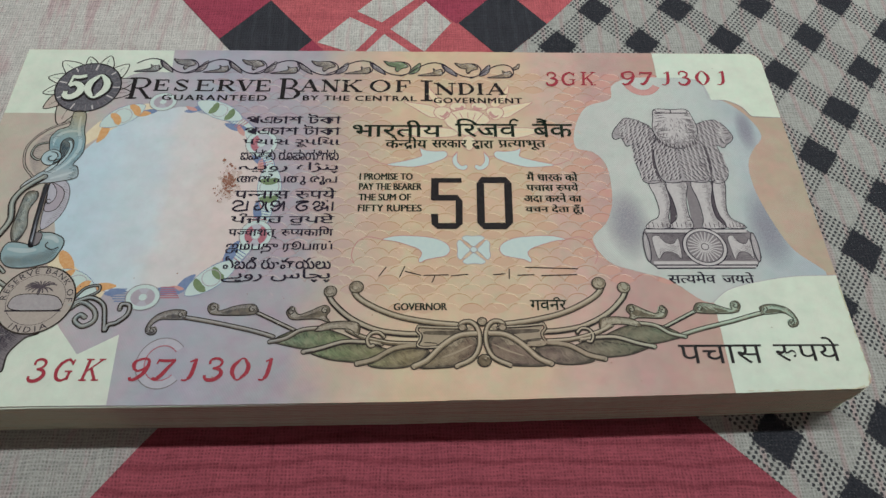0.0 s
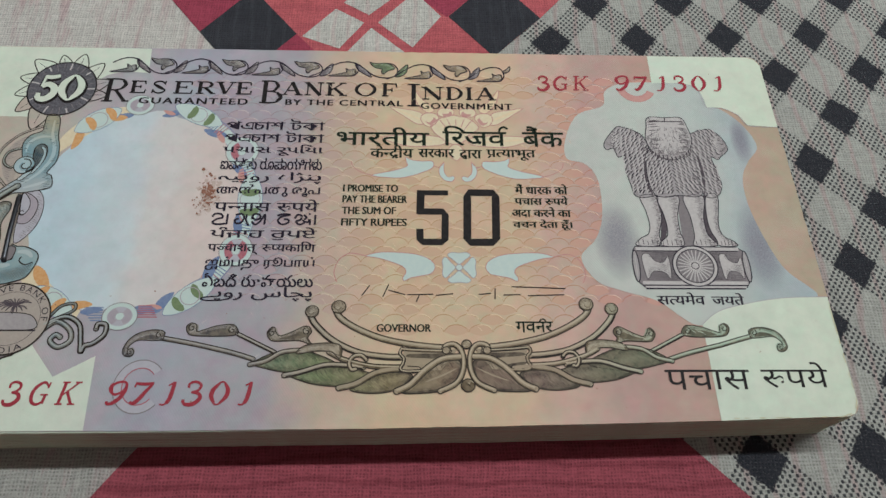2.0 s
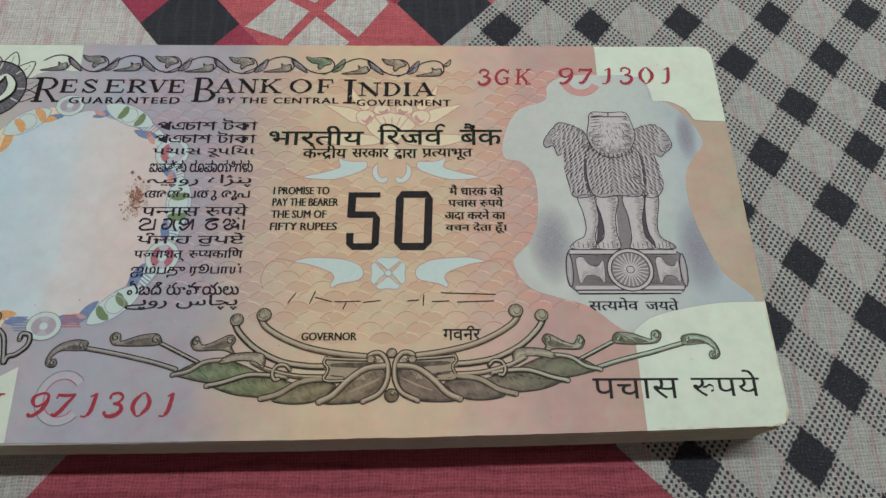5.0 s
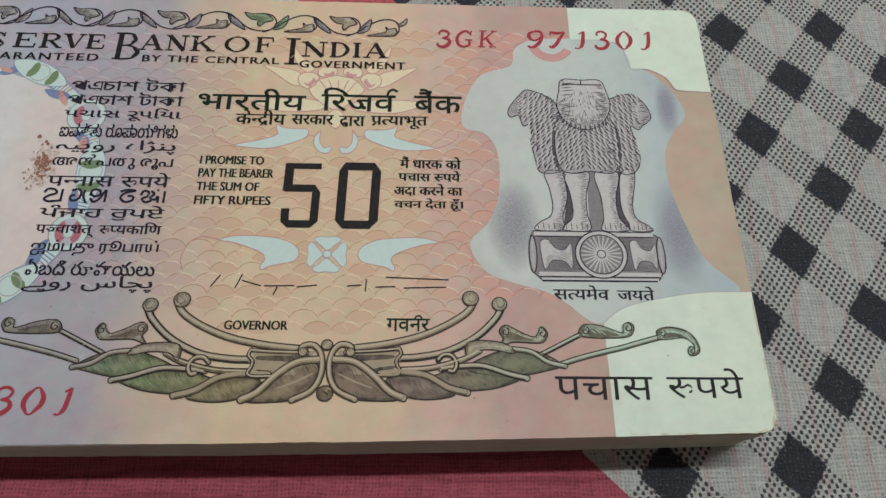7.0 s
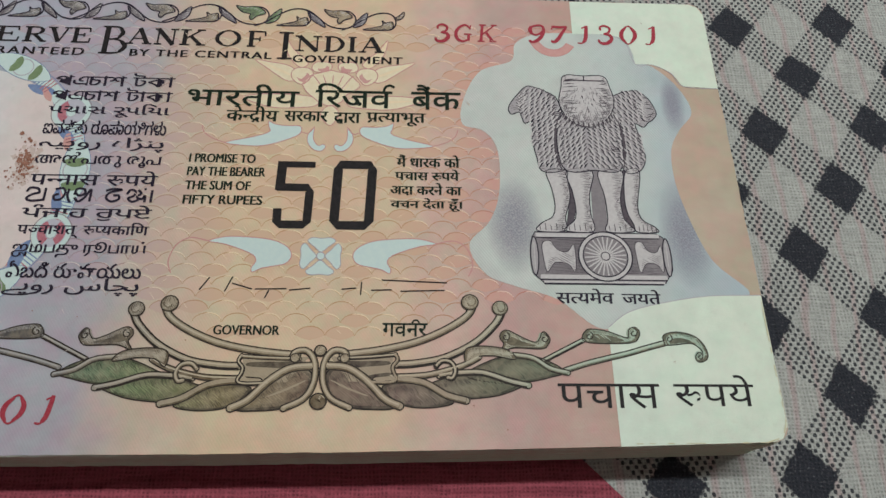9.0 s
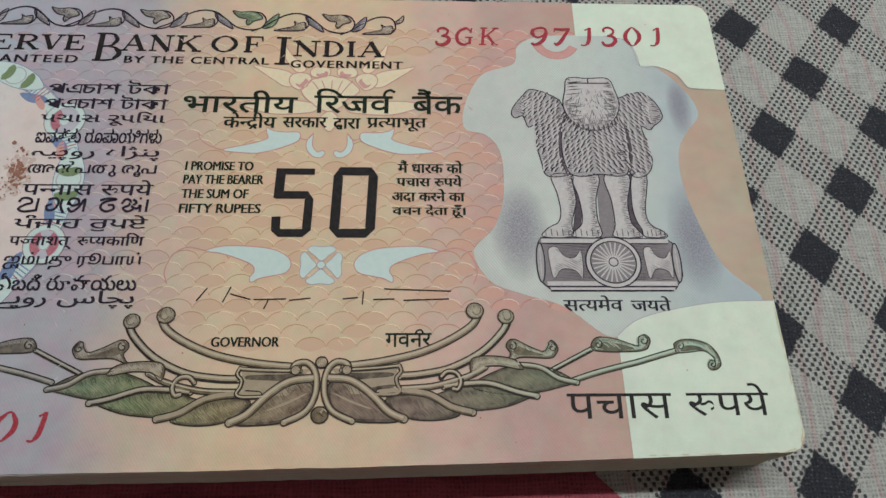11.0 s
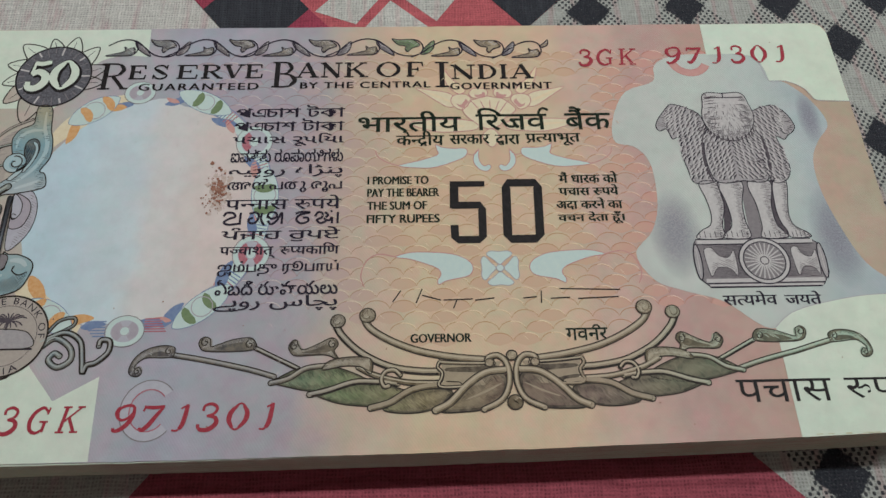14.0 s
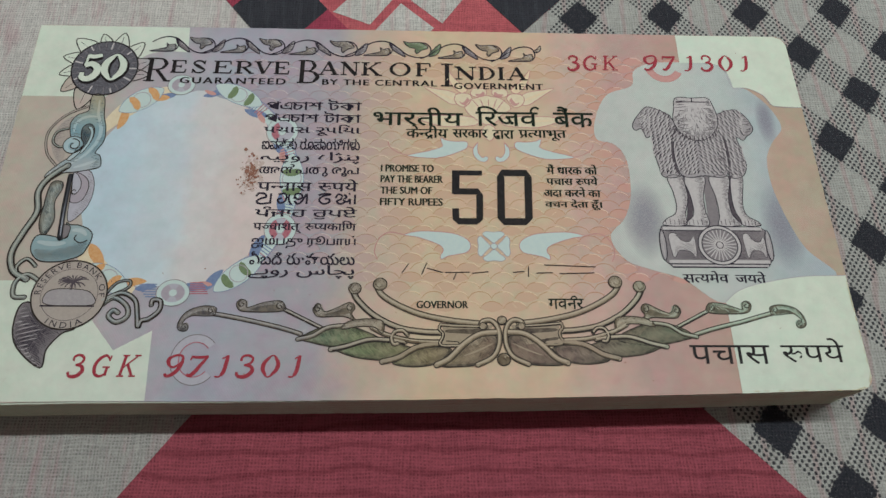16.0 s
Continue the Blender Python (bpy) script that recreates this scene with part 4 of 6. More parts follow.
# promise clause, numerals
p = Print()
for body, x1, y in (("I PROMISE TO", 3.0, 5.1), ("PAY THE BEARER", 4.6, 2.9), ("THE SUM OF", 2.7, 0.6), ("FIFTY RUPEES", 4.6, -1.7)):
    p.text(body, -6.45, y, x1, y + 1.45, GREEN_BLACK, 5, 0.0, strike=0.14)
p.done("promise_clause", top_note, "promise in small sans capitals")
p = Print()
for body, x0, x1, y in (("मैं धारक को", 23.6, 32.8, 4.9), ([("पचास", 1, 0), (" ", 1, 0), ("र", 1, 2), ("पये", 1, 0)], 23.4, 32.7, 2.5), ("अदा करने का", 22.8, 33.0, 0.2), ("वचन देता हूँ।", 22.9, 33.0, -2.3)):
    if isinstance(body, list):
        p.joined(body, x0, y + 0.2, x1, y + 2.1, GREEN_BLACK, 5, 0.16)
    else:
        p.text(body, x0, y, x1, y + 2.1, GREEN_BLACK, 5, 0.0, strike=0.16)
p.done("hindi_promise_clause", top_note, "promise in small Devanagari lettering")


def block_numeral(p, x0, y0, x1, y1, which, mat, layer):
    """Square-cut numeral with clipped corners."""
    w, c = 1.36, 1.0
    if which == "5":
        mid = y0 + (y1 - y0) * 0.60
        p.line([(x1 - 0.1, y1 - 0.5), (x0 + 0.15, y1 - 0.5)], 1.0, mat, layer)
        p.line([(x0 + 0.6, y1), (x0 + 0.5, mid - 0.5)], w, mat, layer)
        p.line([(x0 + 0.1, mid), (x1 - c, mid), (x1 - 0.65, mid - 0.7), (x1 - 0.75, y0 + c), (x1 - c - 0.3, y0 + 0.5), (x0 + c, y0 + 0.5), (x0 + 0.5, y0 + c), (x0 + 0.45, y0 + 3.0)], w * 0.9, mat, layer)
    else:
        pts = [(x0 + c, y1 - 0.5), (x1 - c, y1 - 0.5), (x1 - 0.6, y1 - 1.3), (x1 - 0.85, y0 + 1.2), (x1 - c - 0.5, y0 + 0.5), (x0 + c, y0 + 0.5), (x0 + 0.45, y0 + 1.2), (x0 + 0.65, y1 - 1.3)]
        p.line(pts, w, mat, layer, closed=True)


p = Print()
block_numeral(p, 6.5, -5.2, 11.95, 5.5, "5", DARK, 5)
block_numeral(p, 14.55, -5.2, 20.75, 5.6, "0", DARK, 5)
p.done("value_numeral", top_note, "large black block numeral 50")

# languages
p = Print()
lines = [([("প", 1, 0), ("ঞ", 0.62, 0), ("চাশ", 1, 0), (" ", 1, 0), ("টকা", 1, 0)], 19.3), ([("প", 1, 0), ("ঞ", 0.62, 0), ("চাশ", 1, 0), (" ", 1, 0), ("টাকা", 1, 0)], 16.6), ("પચાસ રૂપિયા", 13.7), ("ಐವತ್ತು ರೂಪಾಯಿಗಳು", 10.7), ("\uFBA7\uFBFF\uFB58\uFEED\uFEAD \uFBA6\uFE8D\uFB8B\uFEE8\uFB58", 7.8),
         ("അൻപതു രൂപ", 5.2), ([("प", 1, 0), ("न", 0.6, 0), ("नास", 1, 0), (" ", 1, 0), ("र", 1, 2), ("पये", 1, 0)], 2.2), ("", -0.6), ("ਪੰਜਾਹ ਰੁਪਏ", -3.3), ([("प", 1, 0), ("ञ", 0.62, 0), ("चाशत्", 1, 0), (" ", 1, 0), ("र", 1, 2), ("प", 0.62, 0), ("यका", 1, 0), ("िण", 1, 0)], -6.0), ("ஐம்பது ரூபாய்", -8.9), ("ఏబది రూపాయలు", -11.9),
         ("\uFBAF\uFB58\uFEED\uFEAD \uFEB1\uFE8E\uFB7D\uFB58", -14.4)]
for body, y in lines:
    if isinstance(body, list):
        p.joined(body, -28.2, y - 1.25, -10.5, y + 1.2, VIOLET, 6, 0.12)
    elif body:
        p.text(body, -28.2, y - 1.25, -10.5, y + 1.2, VIOLET, 6, 0.0, strike=0.12)
    else:
        pen = 0.36
        for x0, x1, glyph in (
                (-28.2, -25.3, [([(0.0, 0.7), (0.15, 1.0), (0.5, 0.95), (0.6, 0.65), (0.3, 0.5), (0.05, 0.2), (0.3, 0.0), (0.85, 0.08)], pen, 0, False), ([(0.88, 1.0), (0.88, 0.5), (0.88, 0.0)], pen, 0, False)]),
                (-24.6, -21.8, [([(0.1, 0.9), (0.45, 1.0), (0.62, 0.7), (0.5, 0.2), (0.2, 0.1), (0.08, 0.4), (0.32, 0.55)], pen, 0, False), ([(0.78, 0.95), (0.76, 0.4), (0.95, -0.1)], pen, 0, False)]),
                (-21.7, -19.0, [([(0.05, 0.5), (0.15, 0.95), (0.5, 0.95), (0.58, 0.6), (0.3, 0.45), (0.1, 0.65)], pen, 0, False), ([(0.08, 0.3), (0.3, 0.0), (0.6, 0.3), (0.86, 0.95), (0.88, 0.0)], pen, 0, False)]),
                (-17.3, -15.0, [([(0.0, 0.85), (0.4, 1.0), (0.95, 0.95), (0.3, 0.75), (0.08, 0.35), (0.4, 0.03), (0.85, 0.2), (0.8, 0.5), (0.5, 0.5)], pen, 0, False)]),
                (-14.3, -11.4, [([(0.0, 0.6), (0.15, 0.95), (0.38, 0.85), (0.35, 0.5), (0.1, 0.3), (0.3, 0.03), (0.6, 0.2)], pen, 0, False), ([(0.5, 0.95), (0.68, 0.7), (0.5, 0.4), (0.75, 0.25), (0.88, 0.5), (0.9, 0.0)], pen, 0, False), ([(0.8, 1.0), (0.9, 1.05)], pen, 0, False)]),
                (-11.1, -10.6, [([(0.5, 0.95), (0.5, 0.5), (0.5, 0.0)], pen, 0, False)])):
            p.strokes(glyph, x0, y - 1.0, x1, y + 1.05, VIOLET, 6)
p.done("language_panel", top_note, "value in many Indian scripts, dark violet")

# serial numbers, in pen-drawn italic figures with swelling strokes
THICK, THIN = 0.64, 0.25
FIGURES = {
    "9": [([(0.50, 1.0), (0.16, 0.88), (0.12, 0.62), (0.40, 0.44), (0.74, 0.56), (0.90, 0.80), (0.78, 0.97)], 0.38, 0, True), ([(0.84, 0.92), (0.90, 0.66), (0.74, 0.30), (0.40, 0.06), (0.10, 0.03)], THICK, 0.6, False),
          ([(0.14, 0.94), (0.08, 0.72), (0.22, 0.50)], THICK, 0.5, False), ([(0.04, 0.08), (0.20, 0.10)], 0.42, 0, False)],
    "7": [([(0.06, 0.93), (0.5, 0.90), (0.98, 0.94)], 0.48, 0.2, False), ([(0.06, 0.98), (0.02, 0.76)], THIN, 0, False), ([(0.94, 0.92), (0.66, 0.55), (0.46, 0.25), (0.22, 0.05), (0.02, 0.12)], THICK, 0.5, False), ([(0.02, 0.10), (0.30, 0.05)], 0.40, 0, False)],
    "1": [([(0.74, 1.0), (0.72, 0.6), (0.66, 0.25), (0.50, 0.06)], THICK, 0.25, False), ([(0.60, 0.12), (0.35, 0.0), (0.02, 0.02)], 0.28, 0.2, False), ([(0.78, 0.97), (0.52, 0.90), (0.34, 0.84)], THIN, 0, False)],
    "3": [([(0.14, 0.78), (0.20, 0.94), (0.50, 1.0), (0.80, 0.86), (0.74, 0.64), (0.40, 0.54)], 0.42, 0.35, False), ([(0.40, 0.54), (0.80, 0.48), (0.94, 0.26), (0.66, 0.03), (0.26, 0.02), (0.05, 0.18)], THICK, 0.55, False), ([(0.10, 0.80), (0.24, 0.80)], 0.46, 0, False), ([(0.02, 0.16), (0.18, 0.16)], 0.46, 0, False)],
    "0": [([(0.5, 1.0), (0.12, 0.76), (0.06, 0.5), (0.12, 0.24), (0.5, 0.0), (0.88, 0.24), (0.94, 0.5), (0.88, 0.76)], THIN, 0, True), ([(0.36, 0.93), (0.10, 0.66), (0.10, 0.34), (0.36, 0.07)], 0.68, 0.6, False), ([(0.64, 0.93), (0.90, 0.66), (0.90, 0.34), (0.64, 0.07)], 0.68, 0.6, False)],
    "G": [([(0.86, 0.80), (0.56, 0.98), (0.20, 0.80), (0.06, 0.48), (0.20, 0.14), (0.54, 0.02), (0.86, 0.16)], 0.54, 0.55, False), ([(0.90, 0.98), (0.86, 0.72)], THIN, 0, False), ([(0.56, 0.44), (1.0, 0.44)], THIN, 0, False), ([(0.84, 0.44), (0.84, 0.05)], 0.42, 0, False)],
    "K": [([(0.20, 1.0), (0.20, 0.0)], 0.46, 0, False), ([(0.22, 0.40), (0.86, 0.98)], THIN, 0, False), ([(0.42, 0.58), (0.84, 0.02)], 0.44, 0, False), ([(0.02, 0.98), (0.40, 0.98)], THIN, 0, False), ([(0.02, 0.03), (0.40, 0.03)], THIN, 0, False),
          ([(0.66, 0.98), (1.0, 0.98)], THIN, 0, False), ([(0.66, 0.03), (1.02, 0.03)], THIN, 0, False)],
}
p = Print()
for ch, x0, x1 in (("3", 29.1, 31.7), ("G", 32.3, 35.3), ("K", 36.0, 39.3), ("9", 44.2, 47.2), ("7", 47.9, 50.8), ("1", 52.2, 54.4), ("3", 55.5, 58.2), ("0", 59.2, 62.1), ("1", 63.3, 65.5)):
    p.strokes(FIGURES[ch], x0, 28.1 + 0.012 * (x0 - 29), x1, 31.5 + 0.02 * (x0 - 29), RED, 6, 0.10)
p.done("serial_number", top_note, "red serial number")
p = Print()
for ch, x0, x1 in (("3", -55.0, -52.0), ("G", -51.1, -48.0), ("K", -47.2, -43.6), ("9", -39.9, -36.6), ("7", -36.3, -32.9), ("1", -31.8, -29.4), ("3", -28.7, -25.3), ("0", -24.7, -21.4), ("1", -20.2, -18.0)):
    p.strokes(FIGURES[ch], x0, -32.4, x1, -28.9, RED, 6, 0.18)
p.done("serial_number", top_note, "red serial number")
for cx, cy, mat, lo, hi in ((-35.2, -29.6, LILAC, 40, 318), (48.2, 29.8, SALMON, 200, 330)):
    p = Print()
    p.line(arc(cx, cy, 3.2, 3.5, lo, hi, 36), 1.3, LILAC_PALE if cx < 0 else SALMON, 2.4)
    p.line(arc(cx, cy, 3.85, 4.15, lo, hi, 36), 0.16, STONE_MID if cx < 0 else PINK_LINE, 3)
    p.line(arc(cx, cy, 2.55, 2.85, lo, hi, 36), 0.18, ROSE if cx < 0 else PINK_LINE, 3)
    p.done("prefix_letter", top_note, "faint ring-shaped prefix letter")

# lotus, wings and the quartered flower
for side in (-1, 1):
    m = lambda pts: [(13.7 + side * q[0], q[1]) for q in pts]
    p = Print()
    for petal in ([(12.4, 23.7), (10.2, 23.3), (7.9, 22.9), (6.4, 22.2), (5.9, 20.8), (6.3, 19.8), (7.5, 19.9), (8.9, 20.9), (10.6, 22.2)],
                  [(8.0, 28.0), (6.6, 25.8), (5.0, 24.2), (4.2, 23.0), (5.4, 22.4), (7.0, 24.0), (7.8, 26.0)],
                  [(13.6, 16.6), (11.4, 17.2), (8.4, 17.3), (4.8, 17.2), (2.2, 16.5), (2.6, 15.3), (5.2, 14.9), (8.4, 14.8), (11.0, 15.4)]):
        p.blob(m(spline(petal, 5, True)), LOTUS if petal[0][1] < 26 else GLINT, 1, 0.16, PINK_LINE)
        mid = sum((Vector(q) for q in petal), Vector((0, 0))) / len(petal)
        p.line(m(spline([Vector(petal[0]).lerp(mid, 0.2), mid, mid + (mid - Vector(petal[0])) * 0.5], 4)), 0.5, GLINT, 1.8, taper=0.8)
    p.done("lotus_petals", top_note, "pale side petals")
    p = Print()
    for bud in ([(6.5, 21.7), (5.6, 22.3), (4.0, 22.2), (3.3, 21.2), (4.0, 20.0), (4.8, 19.2), (5.9, 19.6), (6.6, 20.6)], [(0.6, 22.1), (0.6, 23.1), (1.6, 23.5), (3.0, 23.4), (3.6, 22.4), (3.0, 21.6), (1.6, 21.6)]):
        outline = spline(bud, 5, True)
        p.blob(m(outline), LOTUS, 2.4, 0.16, PINK_LINE)
        mid = sum(outline, Vector((0, 0))) / len(outline)
        p.fill(m([mid + Vector((-0.25, -0.3)) + (q - mid) * 0.58 for q in outline]), SALMON, 2.7)
        p.fill(m([mid + Vector((0.12, 0.16)) + (q - mid) * 0.50 for q in outline]), LOTUS, 3.0)
    p.done("lotus_bud", top_note, "cream round petals")
    p = Print()
    p.blob(m(spline([(15.3, 8.5), (11.4, 9.6), (9.1, 10.5), (9.2, 11.4), (9.3, 12.4), (8.3, 11.9), (6.6, 11.65), (4.7, 11.65), (4.3, 10.9), (4.8, 10.0), (6.6, 9.1), (8.9, 8.3), (11.2, 8.0)], 6, True)), PALE, 2, 0.15, PINK_LINE)
    p.line(m(spline([(15.3, 8.5), (17.2, 9.2), (18.6, 10.3), (19.0, 11.5)], 6)), 0.14, PINK_LINE, 2.2)
    p.line(m(spline([(4.3, 10.6), (3.3, 10.4), (2.4, 11.6)], 6)), 0.14, PINK_LINE, 2.2)
    p.done("wing", top_note, "pale blue wing shape")
    p = Print()
    p.blob(m(spline([(2.5, 11.4), (3.3, 10.2), (3.3, 8.8), (2.4, 7.6), (1.2, 7.35), (0.6, 8.1), (1.0, 8.55), (1.7, 8.3), (2.4, 9.2), (2.5, 10.2)], 5, True)), PALE, 2, 0.14, PINK_LINE)
    p.done("curl", top_note, "pale blue curl")
    p = Print()
    p.blob(m(spline([(15.7, -7.4), (13.5, -6.7), (10.3, -6.7), (7.0, -7.1), (4.9, -8.1), (4.2, -9.4), (4.9, -10.6), (6.9, -11.1), (8.2, -11.4), (9.3, -11.95), (9.5, -11.3), (9.0, -10.3), (9.5, -9.4), (11.2, -8.6), (13.6, -7.8)], 6, True)), PALE, 2, 0.15, PINK_LINE)
    p.line(m(spline([(15.7, -7.4), (18.2, -6.9), (20.0, -8.0), (20.8, -10.4), (20.2, -12.2)], 6)), 0.16, PINK_LINE, 2)
    p.done("wing", top_note, "pale blue wing shape")
p = Print()
p.blob(spline([(8.9, 19.3), (9.8, 19.9), (10.1, 20.9), (11.5, 21.4), (12.9, 21.9), (14.3, 21.6), (15.7, 21.3), (17.0, 20.2), (17.7, 19.1), (16.7, 18.0), (15.8, 17.4), (15.1, 16.2), (13.4, 15.3), (11.7, 15.9), (10.7, 16.8), (9.6, 17.8)], 5, True), LOTUS, 3.2, 0.16, PINK_LINE)
for k in range(5):
    p.line(spline([(13.5 + (k - 2) * 0.7, 18.4), (13.5 + (k - 2) * 1.2, 20.0), (13.5 + (k - 2) * 1.6, 21.0)], 4), 0.16, PINK_LINE, 4.4, taper=0.5)
for k in range(4):
    p.line(spline([(13.5 + (k - 1.5) * 1.0, 17.6), (13.5 + (k - 1.5) * 1.7, 19.6)], 4), 0.5, GLINT, 4.2, taper=0.6)
p.blob(spline([(13.4, 15.4), (14.6, 14.4), (14.5, 13.1), (13.5, 11.8), (12.3, 13.0), (12.1, 14.3)], 5, True), LOTUS, 3.2, 0.14, PINK_LINE)
p.done("lotus_flower", top_note, "peach lotus flower in pink outline")
p = Print()
p = Print()
for k in range(4):
    petal = [(0.62, 0.0), (1.4, -0.95), (2.3, -1.95), (2.85, -1.3), (2.75, 0.0), (2.85, 1.3), (2.3, 1.95), (1.4, 0.95)]
    p.blob(turned(spline(petal, 4, True), 13.5, -9.45, 90 * k, 0.98), PALE, 2, 0.12, LILAC)
p.disc(13.5, -9.45, 0.55, 0.55, PALE, 4, 0.14, LILAC)
p.done("quartered_flower", top_note, "small pale four-petal flower")

# signatures, as plain bars of their size
p = Print()
for x0, y0, x1, y1 in ((-2.4, -14.6, -1.2, -12.8), (1.0, -14.8, 1.9, -12.6), (1.9, -13.6, 4.6, -14.4), (5.0, -14.4, 9.2, -14.3), (9.6, -14.5, 12.4, -14.2), (6.9, -14.5, 6.4, -15.7),
                       (16.6, -14.3, 18.6, -14.1), (19.2, -15.1, 19.3, -13.2), (20.6, -14.4, 23.4, -14.3), (24.6, -14.5, 30.6, -14.3), (22.0, -12.9, 30.9, -13.2)):
    p.line([(x0, y0), (x1, y1)], 0.26, DARK, 5, taper=0.3)
p.done("signature", top_note, "two thin dark pen-like strokes")
p = Print()
p.text("GOVERNOR", 0.15, -20.8, 8.7, -19.5, GREEN_BLACK, 5, 0.0, strike=0.12)
p.text("गवनर", 22.3, -20.9, 28.3, -19.0, GREEN_BLACK, 5, 0.012)
p.line(spline([(26.2, -19.1), (26.4, -18.7), (26.9, -18.6), (27.2, -19.0)], 3), 0.24, GREEN_BLACK, 5)
p.done("office_title", top_note, "title in small bold lettering")
p = Print()
p.text("पचास", 45.2, -30.2, 58.5, -27.0, DARK, 6, 0.0)
p.joined([("र", 1, 2), ("पये", 1, 0)], 60.4, -29.9, 71.0, -25.75, DARK, 6)
p.done("hindi_value", top_note, "value in large black Devanagari lettering")
p = Print()
p.joined([("स", 1, 0), ("त", 0.6, 0), ("यमेव", 1, 0)], 45.8, -16.0, 53.7, -13.8, VIOLET, 6, 0.12)
p.text("जयते", 54.9, -16.0, 60.2, -13.9, VIOLET, 6, 0.0, strike=0.12)
p.done("motto", top_note, "motto in small violet Devanagari lettering")

# state emblem on its grey shield, in plain shapes
p = Print()
p.fill(spline([(33.4, 12.6), (33.6, 17.0), (36.3, 22.4), (41.3, 24.6), (42.1, 28.0), (45.5, 30.0), (51.5, 30.4), (57.5, 30.3), (60.4, 29.4), (61.4, 25.6), (64.3, 23.7), (67.4, 20.2), (69.0, 15.6),
               (66.6, 12.2), (64.9, 8.6), (64.8, 3.0), (66.3, -3.8), (68.6, -9.6), (72.9, -14.3), (66.0, -15.0), (58.0, -16.6), (52.0, -19.6), (46.0, -15.4), (40.5, -13.6), (36.3, -11.8),
               (34.1, -7.4), (37.0, -3.8), (38.6, 1.0), (38.6, 8.0), (36.6, 11.4)], 6, True), SHIELD, 2)
p.done("shield_panel", top_note, "pale grey panel with fine lines")
p = Print()
CX = 52.6
side_l = [(48.2, 17.2), (46.3, 18.9), (44.6, 19.6), (43.4, 19.7), (42.2, 18.4), (40.9, 16.6), (40.5, 15.3), (41.0, 14.5), (42.1, 14.9), (42.5, 14.0), (42.9, 12.9), (44.1, 13.4), (44.1, 12.0), (43.9, 10.0), (44.4, 7.0), (45.0, 4.7), (47.2, 4.5), (48.6, 5.6), (49.0, 12.0)]
side_r = [(56.4, 17.6), (58.3, 18.9), (59.4, 19.2), (60.6, 19.4), (61.7, 18.7), (62.8, 17.2), (63.4, 15.2), (62.8, 14.1), (61.9, 13.4), (61.1, 12.6), (59.9, 13.2), (60.3, 10.9), (60.8, 7.2), (59.7, 4.9), (57.5, 4.7), (56.6, 8.3), (56.2, 14.0)]
body = [(48.6, 14.4), (47.7, 11.1), (47.7, 7.6), (48.4, 5.1), (50.2, 4.5), (52.8, 4.9), (55.3, 4.6), (56.9, 5.2), (57.5, 8.3), (57.3, 11.8), (56.6, 14.9), (54.0, 16.0), (51.0, 16.0)]
head_c = [(49.5, 21.9), (52.6, 21.9), (55.7, 21.9), (56.6, 19.7), (57.0, 17.2), (56.3, 14.9), (54.6, 13.0), (52.6, 12.4), (50.7, 12.9), (49.1, 14.7), (48.4, 17.0), (48.9, 19.6)]
legs = [[(45.7, 4.7), (46.3, 1.7), (46.6, -1.1), (46.1, -2.9), (44.6, -3.8), (43.8, -5.1), (47.8, -5.1), (48.0, -2.9), (48.9, 0.4), (48.7, 3.2), (48.6, 4.8)],
        [(48.7, 4.8), (49.3, 1.3), (49.6, -1.5), (49.3, -3.3), (48.1, -4.4), (48.0, -5.1), (51.9, -5.1), (51.7, -2.3), (51.8, 0.9), (52.5, 4.7)],
        [(53.4, 4.7), (54.0, 0.5), (54.1, -3.2), (53.8, -5.1), (57.7, -5.1), (57.1, -3.9), (56.4, -2.7), (56.3, 0.5), (57.0, 4.7)],
        [(57.5, 4.8), (56.9, 0.6), (57.1, -2.2), (57.8, -3.9), (58.2, -5.1), (61.2, -5.1), (60.7, -4.2), (59.1, -3.1), (58.7, -0.8), (59.6, 4.8)]]
dice = random.Random(5)


def inside(x, y, shape):
    hit = False
    for (ax, ay), (bx, by) in zip(shape, shape[1:] + shape[:1]):
        if (ay > y) != (by > y) and x < (bx - ax) * (y - ay) / (by - ay) + ax:
            hit = not hit
    return hit


def locks(p, shape, layer, skip):
    """Rows of overlapping carved locks, dark below and pale above, slanting away from the middle."""
    row, y = 0, 4.2
    while y < 19.5:
        x = 40.0 + (0.06 if row % 2 else 0)
        while x < 64.0:
            if inside(x, y, shape) and inside(x, y - 0.7, shape) and not skip(x, y):
                out = -1 if x < CX else 1
                jx, jy = x + dice.uniform(-0.16, 0.16), y + dice.uniform(-0.14, 0.14)
                p.line([(jx - 0.30 * out, jy + 0.42), (jx + 0.12 * out, jy + 0.04), (jx + 0.26 * out, jy - 0.40)], 0.32, STONE_DARK if dice.random() < 0.7 else VIOLET, layer, taper=0.75)
                p.line([(jx - 0.02 * out, jy + 0.46), (jx + 0.36 * out, jy + 0.06), (jx + 0.52 * out, jy - 0.36)], 0.30, STONE_LIGHT, layer + 0.2, taper=0.7)
            x += 0.84
        y += 0.70
        row += 1


